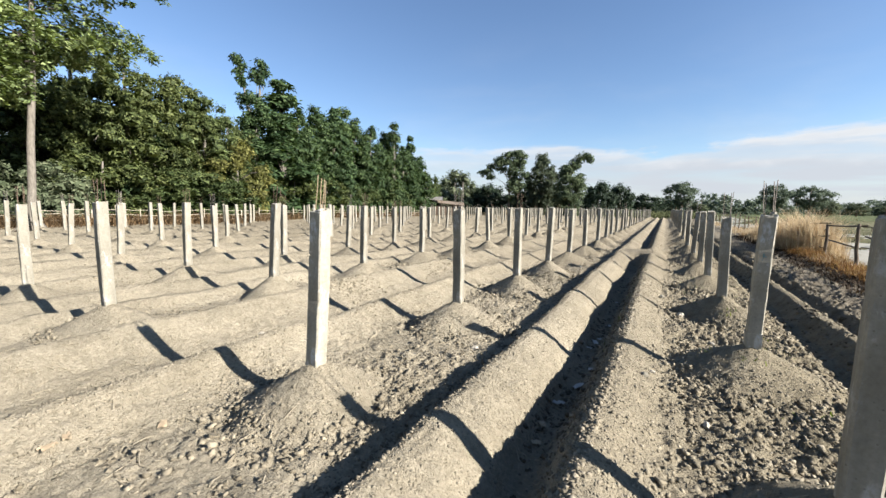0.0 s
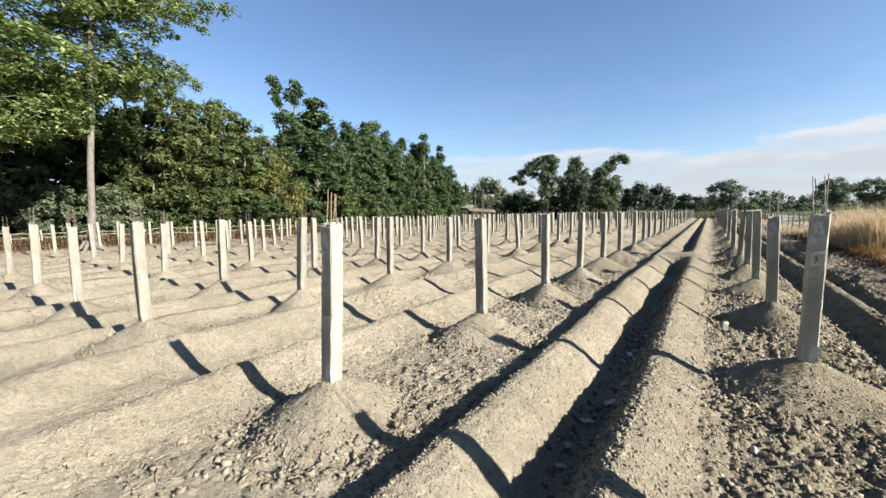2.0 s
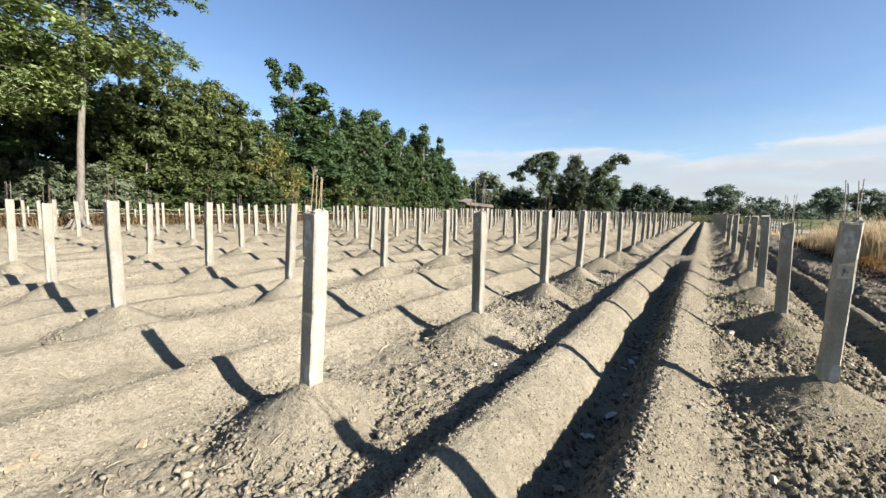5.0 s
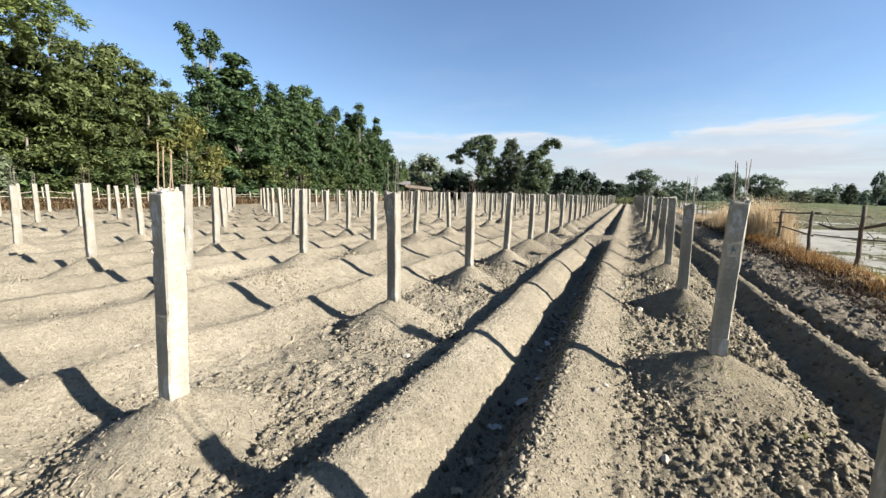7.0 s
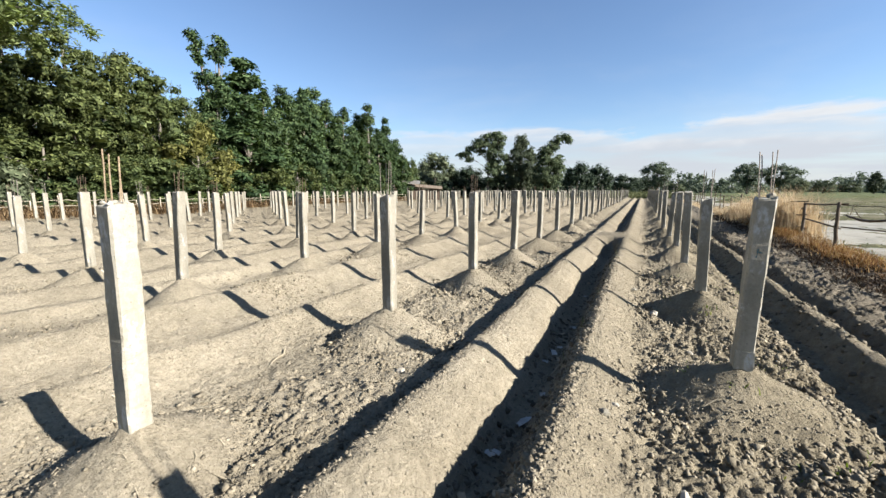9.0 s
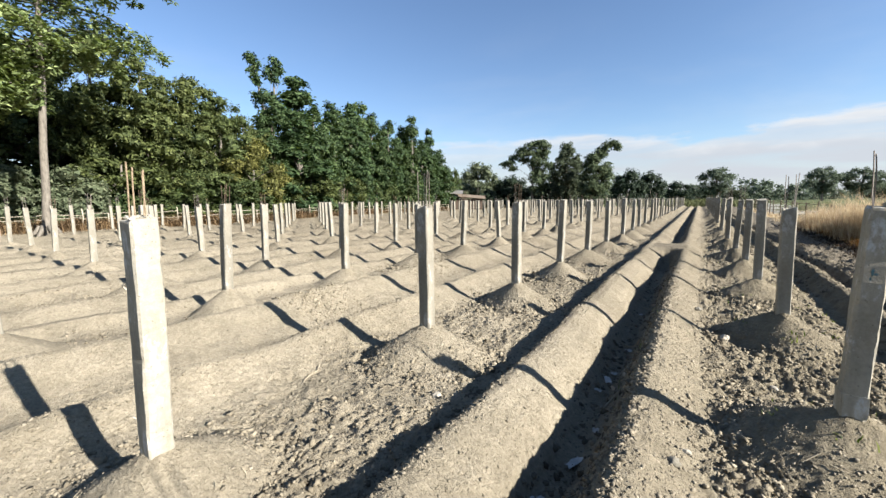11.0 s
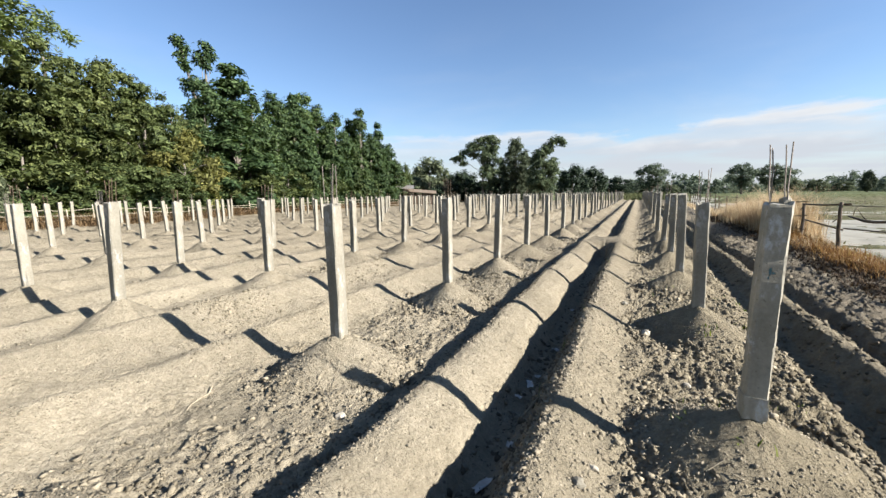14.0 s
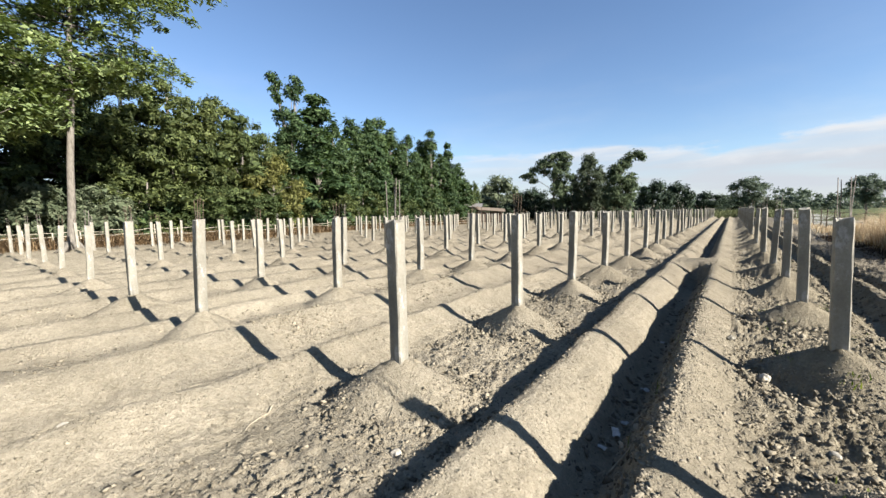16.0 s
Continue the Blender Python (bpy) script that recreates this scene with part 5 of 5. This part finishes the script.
def stick_fence():
    """The crooked fence of branches between the field and the flooded land."""
    rng = np.random.RandomState(91)
    ob = new("stick_fence")
    ys = [3.3, 6.1, 8.95, 10.8, 13.2, 15.7, 18.05] + [20.4 + 2.3 * k for k in range(22)]
    high = {8.95: 0.88, 10.8: 1.48, 13.2: 1.30, 15.7: 1.21}
    feet = [(3.82 - 0.004 * (y - 10) + (0.0 if y in high else rng.uniform(-0.05, 0.05)), y) for y in ys]
    zs = ground_z(np.array([p[0] for p in feet]), np.array([p[1] for p in feet]))
    for (x, y), z in zip(feet, zs):
        t = (x + rng.uniform(-0.06, 0.06), y + rng.uniform(-0.08, 0.08), high.get(y, 1.27 + rng.uniform(-0.06, 0.12)))
        v, f = stick((x, y, z - 0.2), t, 0.044 if y in high else 0.036, 0.034 if y in high else 0.026, rng, 5, 8, 0.014)
        mesh_object("fence_post", v, f, GREY_WOOD, ob, smooth=True)
    for (x0, y0), (x1, y1) in zip(feet, feet[1:]):
        if 8.5 < y0 < 15:
            continue
        for h, r in ((1.18, 0.017), (0.86, 0.018), (0.5, 0.014)):
            v, f = stick((x0 + 0.05, y0 - 0.15, h + rng.uniform(-0.07, 0.07)), (x1 + 0.05, y1 + 0.15, h + rng.uniform(-0.1, 0.1)), r, r * 0.75, rng, 3, 6, 0.014)
            mesh_object("rail", v, f, GREY_WOOD, ob, smooth=True)
    # the three bays whose rails differ: (y, height) from end to end, thickness
    for run, r in ((((15.9, 1.17), (14.4, 1.21), (13.0, 1.25)), 0.024), (((15.7, 0.74), (14.6, 0.72), (13.3, 0.69)), 0.02), (((15.6, 0.34), (14.5, 0.28), (13.2, 0.2)), 0.017),
                   (((13.3, 1.22), (12.0, 1.25), (10.7, 1.28)), 0.009), (((13.2, 0.72), (11.1, 0.82), (8.6, 0.98)), 0.016), (((16.1, 1.02), (15.7, 1.18)), 0.014)):
        pts = [(3.86 + rng.uniform(-0.015, 0.015), y, h + rng.uniform(-0.015, 0.015)) for y, h in run]
        v, f = tube_data(pts, [r * rng.uniform(0.85, 1.1) for _ in pts], 7)
        mesh_object("rail", v, f, GREY_WOOD, ob, smooth=True)
    thick = [(13.1, 1.0), (12.75, 0.97), (12.35, 0.94), (11.9, 0.95), (11.4, 0.99), (10.9, 1.05), (10.5, 1.12), (10.1, 1.19), (9.85, 1.24), (9.6, 1.19), (9.2, 1.2), (8.4, 1.16), (7.4, 1.1)]
    v, f = tube_data([(3.87 + 0.015 * math.sin(2.6 * y), y, h) for y, h in thick], [0.018, 0.026, 0.032, 0.028, 0.026, 0.03, 0.032, 0.036, 0.04, 0.034, 0.028, 0.024, 0.02], 8)
    mesh_object("rail", v, f, GREY_WOOD, ob, "thick crooked branch", smooth=True)
    # crooked side twigs caught in the rails
    for k in range(9):
        y = rng.uniform(9, 20)
        x = 3.87
        v, f = stick((x, y, rng.uniform(0.7, 1.0)), (x + rng.uniform(-0.1, 0.15), y + rng.uniform(-0.7, 0.7), rng.uniform(1.0, 1.4)), 0.012, 0.005, rng, 4, 5, 0.04)
        mesh_object("twig", v, f, GREY_WOOD, ob, smooth=True)
    for run in (((9.92, 1.2), (9.98, 1.36), (10.05, 1.52), (10.16, 1.66), (10.3, 1.82), (10.4, 1.96), (10.48, 2.1)), ((12.9, 1.02), (12.75, 1.2), (12.5, 1.28), (12.4, 1.34)), ((11.2, 1.05), (11.35, 1.16), (11.55, 1.2))):
        v, f = tube_data([(3.88 + 0.02 * math.sin(9 * h), y, h) for y, h in run], [0.010 - 0.006 * i / (len(run) - 1) for i in range(len(run))], 6)
        mesh_object("bare_branch", v, f, BAMBOO, ob, "pale bare branch", smooth=True)
    tagged(ob, "crooked fence of weathered grey branches", "fence")


def bamboo_fence():
    """Low fence of split bamboo between the field and the wood."""
    rng = np.random.RandomState(95)
    ob = new("bamboo_fence")
    angs = [96 - 2.1 * k for k in range(31)]
    pts = [bearing(a, float(np.interp(a, [30, 45, 60, 76, 96], [54, 42, 32.5, 30, 28.5]))) for a in angs]
    for x, y in pts:
        v, f = stick((x, y, 0.0), (x + rng.uniform(-0.1, 0.1), y, 1.2 + rng.uniform(-0.15, 0.25)), 0.036, 0.028, rng, 2, 6)
        mesh_object("fence_post", v, f, BAMBOO, ob, smooth=True)
    for (x0, y0), (x1, y1) in zip(pts, pts[1:]):
        for h in (0.52, 0.82, 1.08):
            v, f = stick((x0, y0, h + rng.uniform(-0.08, 0.08)), (x1, y1, h + rng.uniform(-0.08, 0.08)), 0.017, 0.014, rng, 2, 5, 0.02)
            mesh_object("rail", v, f, BAMBOO, ob, smooth=True)
    tagged(ob, "low fence of dry bamboo poles below the wood", "fence")


stick_fence()
bamboo_fence()


# ---- hut ----
def hut():
    ob = new("hut")
    x, y = bearing(30.6, 61)

    def slab(name, corners, thick, mat, label=""):
        bm = bmesh.new()
        lo = [bm.verts.new(c) for c in corners]
        hi = [bm.verts.new((c[0], c[1], c[2] + thick)) for c in corners]
        bm.faces.new(lo[::-1])
        bm.faces.new(hi)
        for k in range(4):
            bm.faces.new((lo[k], lo[(k + 1) % 4], hi[(k + 1) % 4], hi[k]))
        part(name, bm, mat, ob, label)

    slab("roof", [(-2.6, -2.3, 1.98), (2.9, -2.3, 1.5), (2.9, 0.2, 1.92), (-2.6, 0.2, 2.4)], 0.05, RED_ROOF, "weathered brown sheet roof")
    slab("roof", [(-2.6, 0.2, 2.4), (2.9, 0.2, 1.92), (2.9, 2.4, 1.5), (-2.6, 2.4, 1.8)], 0.05, RED_ROOF)
    slab("awning", [(-3.1, -2.7, 2.35), (-0.4, -2.7, 2.25), (-0.4, -0.9, 2.75), (-3.1, -0.9, 2.85)], 0.04, TIN, "pale sheet of tin")
    for a, b2, c, d in ((-2.3, -1.9, 2.5, -1.8), (-2.3, 1.9, 2.5, 2.0), (-2.3, -1.8, -2.2, 1.9), (2.4, -1.8, 2.5, 1.9)):
        slab("wall", [(a, b2, 0.0), (c, b2, 0.0), (c, d, 0.0), (a, d, 0.0)], 1.5, HUT_WOOD)
    for px in (-3.0, -0.5):
        slab("awning_post", [(px - 0.05, -2.6, 0.0), (px + 0.05, -2.6, 0.0), (px + 0.05, -2.5, 0.0), (px - 0.05, -2.5, 0.0)], 2.25, GREY_WOOD)
    ob.matrix_basis = place(None, x, y, 1.0, 30.5)
    tagged(ob, "small dark wooden hut with a weathered sheet roof", "hut")


hut()


# ---- loose stones, straw and litter ----
def stone(x, y, size, mat, seed, label):
    rng = np.random.RandomState(seed)
    bm = bmesh.new()
    bmesh.ops.create_icosphere(bm, subdivisions=2, radius=size)
    stretch = rng.uniform(0.7, 1.25, 3) * (1, 1, 0.7)
    for v in bm.verts:
        q = v.co / size
        v.co = Vector(v.co[k] * stretch[k] for k in range(3)) * (1 + 0.34 * noise.noise(q * 1.9 + Vector((seed, 0, 0))) + 0.1 * noise.noise(q * 5.0 + Vector((0, seed, 0))))
    me = bpy.data.meshes.new("stone")
    bm.to_mesh(me)
    bm.free()
    me.materials.append(mat)
    ob = new("stone", me)
    ob.matrix_basis = pose(x, y, float(ground_z(np.array([x]), np.array([y]))[0]) + size * 0.25, 0, 0, rng.uniform(0, 360))
    return tagged(ob, label, "stone", "stones lying on the field")


STONES = [(-3.55, 2.14, 0.035), (0.06, 5.85, 0.04), (-0.19, 6.88, 0.045), (-1.79, 3.39, 0.035), (-0.16, 3.48, 0.022), (-0.21, 3.3, 0.028), (0.35, 4.85, 0.035), (0.2, 2.9, 0.03)]
for k, (x, y, s) in enumerate(STONES):
    stone(x, y, s, PALE_STONE if k % 3 < 2 else CLOD_STONE, k + 3, "pale rounded stone lying on dry soil" if k % 3 < 2 else "hard dry lump of soil lying on the bed")


def scrap(x, y, wide, long, turn, seed, label, mat):
    """A crumpled scrap of sheet."""
    rng = np.random.RandomState(seed)
    n = 7
    gx, gy = np.meshgrid(np.linspace(-0.5, 0.5, n), np.linspace(-0.5, 0.5, n))
    edge = 1 + 0.13 * np.sin(3 * np.arctan2(gy, gx) + seed)
    z = 0.018 + 0.03 * rng.uniform(0, 1, gx.shape) * (wide / 0.1)
    v = np.stack([gx * wide * edge, gy * long * edge, z], -1).reshape(-1, 3)
    i = (np.arange(n - 1)[:, None] * n + np.arange(n - 1)[None]).ravel()
    low = v - (0, 0, 0.004)
    f = np.stack([i, i + 1, i + n + 1, i + n], -1)
    ob = array_object("scrap", np.concatenate([v, low]), np.concatenate([f, f[:, ::-1] + n * n]), mat)
    ob.matrix_basis = pose(x, y, float(ground_z(np.array([x]), np.array([y]))[0]), 0, 0, turn)
    tagged(ob, label, "litter", "litter on the field")


for k, (x, y, w, l, turn) in enumerate([(-0.80, 4.62, 0.05, 0.11, 20), (-0.82, 4.36, 0.035, 0.06, 70), (-0.74, 3.39, 0.045, 0.14, -20), (-0.70, 3.76, 0.04, 0.06, 10), (-0.78, 5.6, 0.06, 0.07, 50)]):
    scrap(x, y, w, l, turn, k + 2, "crumpled pale scrap of plastic in the trench", SCRAP)
for k, (x, y, w, l, turn) in enumerate([(-2.92, 0.98, 0.045, 0.085, 60), (-3.09, 0.47, 0.05, 0.075, 20), (-3.12, 0.56, 0.04, 0.085, 75)]):
    scrap(x, y, w, l, turn, k + 9, "curled tan dry leaf lying on the soil", DEAD_LEAF)

litter_rng = random.Random(77)
for k in range(12):
    y = 2.2 + 6.5 * litter_rng.random() ** 1.3
    pale = litter_rng.random() < 0.35
    scrap(row_x(litter_rng.uniform(-0.86, -0.6), y), y, litter_rng.uniform(0.025, 0.045), litter_rng.uniform(0.04, 0.08), litter_rng.uniform(0, 360), 20 + k,
          "small pale scrap of plastic in the trench" if pale else "curled dry leaf lying in the trench", SCRAP if pale else DEAD_LEAF)


def straw_litter():
    rng = np.random.RandomState(101)
    chunks = []
    for k in range(620):
        zone = rng.uniform()
        u = rng.uniform(-4.6, -1.7) if zone < 0.4 else rng.uniform(-5.1, -4.2) if zone < 0.6 else rng.uniform(-9, -4.6) if zone < 0.72 else rng.uniform(-0.92, -0.55) if zone < 0.88 else rng.uniform(-0.1, 1.1)
        y = 0.6 + 9 * rng.uniform() ** 1.7
        x = row_x(u, y)
        a, length = rng.uniform(0, 6.283), rng.uniform(0.03, 0.12)
        xs = x + np.cos(a) * length * np.array((-0.5, 0, 0.5))
        ys = y + np.sin(a) * length * np.array((-0.5, 0, 0.5)) + rng.uniform(-0.02, 0.02, 3)
        zs = ground_z(xs, ys) + 0.012
        chunks.append(tube_data(list(zip(xs, ys, zs)), [0.0025, 0.003, 0.0015], 4))
    for x0, y0, x1, y1, r in ((-3.02, 3.25, -2.86, 2.95, 0.007), (-2.75, 0.75, -2.5, 0.72, 0.004), (-0.62, 5.05, -0.78, 4.75, 0.006), (-1.9, 1.0, -1.75, 0.95, 0.004), (-0.88, 5.75, -0.6, 5.6, 0.008), (-0.66, 5.8, -0.62, 5.4, 0.006), (-0.74, 4.1, -0.62, 4.4, 0.007)):
        xs, ys = np.linspace(x0, x1, 5), np.linspace(y0, y1, 5) + 0.02 * np.sin(np.arange(5) * 1.7)
        chunks.append(tube_data(list(zip(xs, ys, ground_z(xs, ys) + 0.018)), [r, r, r * 0.9, r * 0.7, r * 0.4], 5))
    v, f = joined(chunks)
    tagged(mesh_object("straw_litter", v, f, STRAW), "scattered dry stalks and straw on the soil", "straw", kind="stuff")


straw_litter()
p = np.stack([row_x(grass_rng.uniform(-0.66, -0.52, 12), 5.0), grass_rng.uniform(4.0, 9.5, 12)], -1)
blades("trench_weeds", GREEN_GRASS, "thin sparse grass blades on the trench's edge", "weeds", p, grass_rng.uniform(0.05, 0.14, len(p)), 2, 0.8, 0.002, 0.02)
p = np.stack([row_x(grass_rng.uniform(0.1, 1.2, 60), 5.0), 3 + 9 * grass_rng.uniform(0, 1, 60)], -1)
blades("bed_weeds", GREEN_GRASS, "tiny green weeds sprouting between the clods", "weeds", p, grass_rng.uniform(0.02, 0.06, len(p)), 9, 1.2, 0.004, 0.04)


# ---- marks on the nearest edge post ----
def edge_post_marks():
    post = near_edge_post
    w = 0.0515
    bm = bmesh.new()
    rng = random.Random(5)
    for cx, cz, rx, rz in ((-0.012, 0.772, 0.006, 0.020), (0.002, 0.765, 0.009, 0.007), (-0.016, 0.74, 0.004, 0.010)):
        ring = [bm.verts.new((cx + rx * math.cos(a) * rng.uniform(0.6, 1.3), -w - 0.005, cz + rz * math.sin(a) * rng.uniform(0.6, 1.3))) for a in [k * 0.524 for k in range(12)]]
        bm.faces.new(ring)
    bmesh.ops.solidify(bm, geom=bm.faces[:], thickness=0.002)
    part("paint_mark", bm, BLUE_PAINT, post, "faded blue daub of paint")
    bm = bmesh.new()
    bmesh.ops.create_cube(bm, size=1.0)
    for v in bm.verts:
        v.co = Vector((v.co.x * 0.112 + rng.uniform(-0.003, 0.003), v.co.y * 0.112 + rng.uniform(-0.003, 0.003), 0.05 + v.co.z * 0.13))
    bmesh.ops.bevel(bm, geom=bm.edges[:], offset=0.006, segments=2, affect="EDGES")
    part("collar", bm, PALE_CONCRETE, post, "rough concrete collar at the foot")
    bm = bmesh.new()
    bmesh.ops.create_icosphere(bm, subdivisions=2, radius=0.03)
    for v in bm.verts:
        v.co = Vector((v.co.x * 0.8 + 0.025, v.co.y * 1.1, v.co.z * 0.8 + 1.115)) + 0.008 * Vector((rng.uniform(-1, 1), rng.uniform(-1, 1), rng.uniform(-1, 1)))
    part("broken_top", bm, PALE_CONCRETE, post, "broken lump of concrete on the top")


edge_post_marks()


def tie_wires(post):
    """Bent ends of binding wire sticking out of the concrete."""
    for x, y, z in ((-0.045, -0.058, 0.16), (-0.03, -0.058, 0.8)):
        pts = [(x, y, z - 0.015), (x * 1.15, y * 1.2, z), (x + 0.014, y * 1.32, z + 0.012), (x + 0.03, y * 1.25, z + 0.02)]
        v, f = tube_data(pts, [0.003, 0.003, 0.003, 0.002], 5)
        mesh_object("tie_wire", v, f, PALE_STONE, post)


def crumbled_top(post):
    """Lumps of concrete left on the broken head of the post."""
    rng = random.Random(12)
    for x, y, r in ((0.03, -0.03, 0.022), (0.038, 0.02, 0.017), (-0.02, 0.03, 0.015), (-0.035, -0.035, 0.011)):
        bm = bmesh.new()
        bmesh.ops.create_icosphere(bm, subdivisions=2, radius=r)
        for v in bm.verts:
            v.co = Vector((v.co.x + x, v.co.y + y, v.co.z * 0.8 + 1.108)) + 0.3 * r * Vector((rng.uniform(-1, 1), rng.uniform(-1, 1), rng.uniform(-1, 1)))
        part("broken_top", bm, PALE_CONCRETE, post, "crumbled lump of concrete on the top")


tie_wires(near_bed_post)
crumbled_top(near_bed_post)
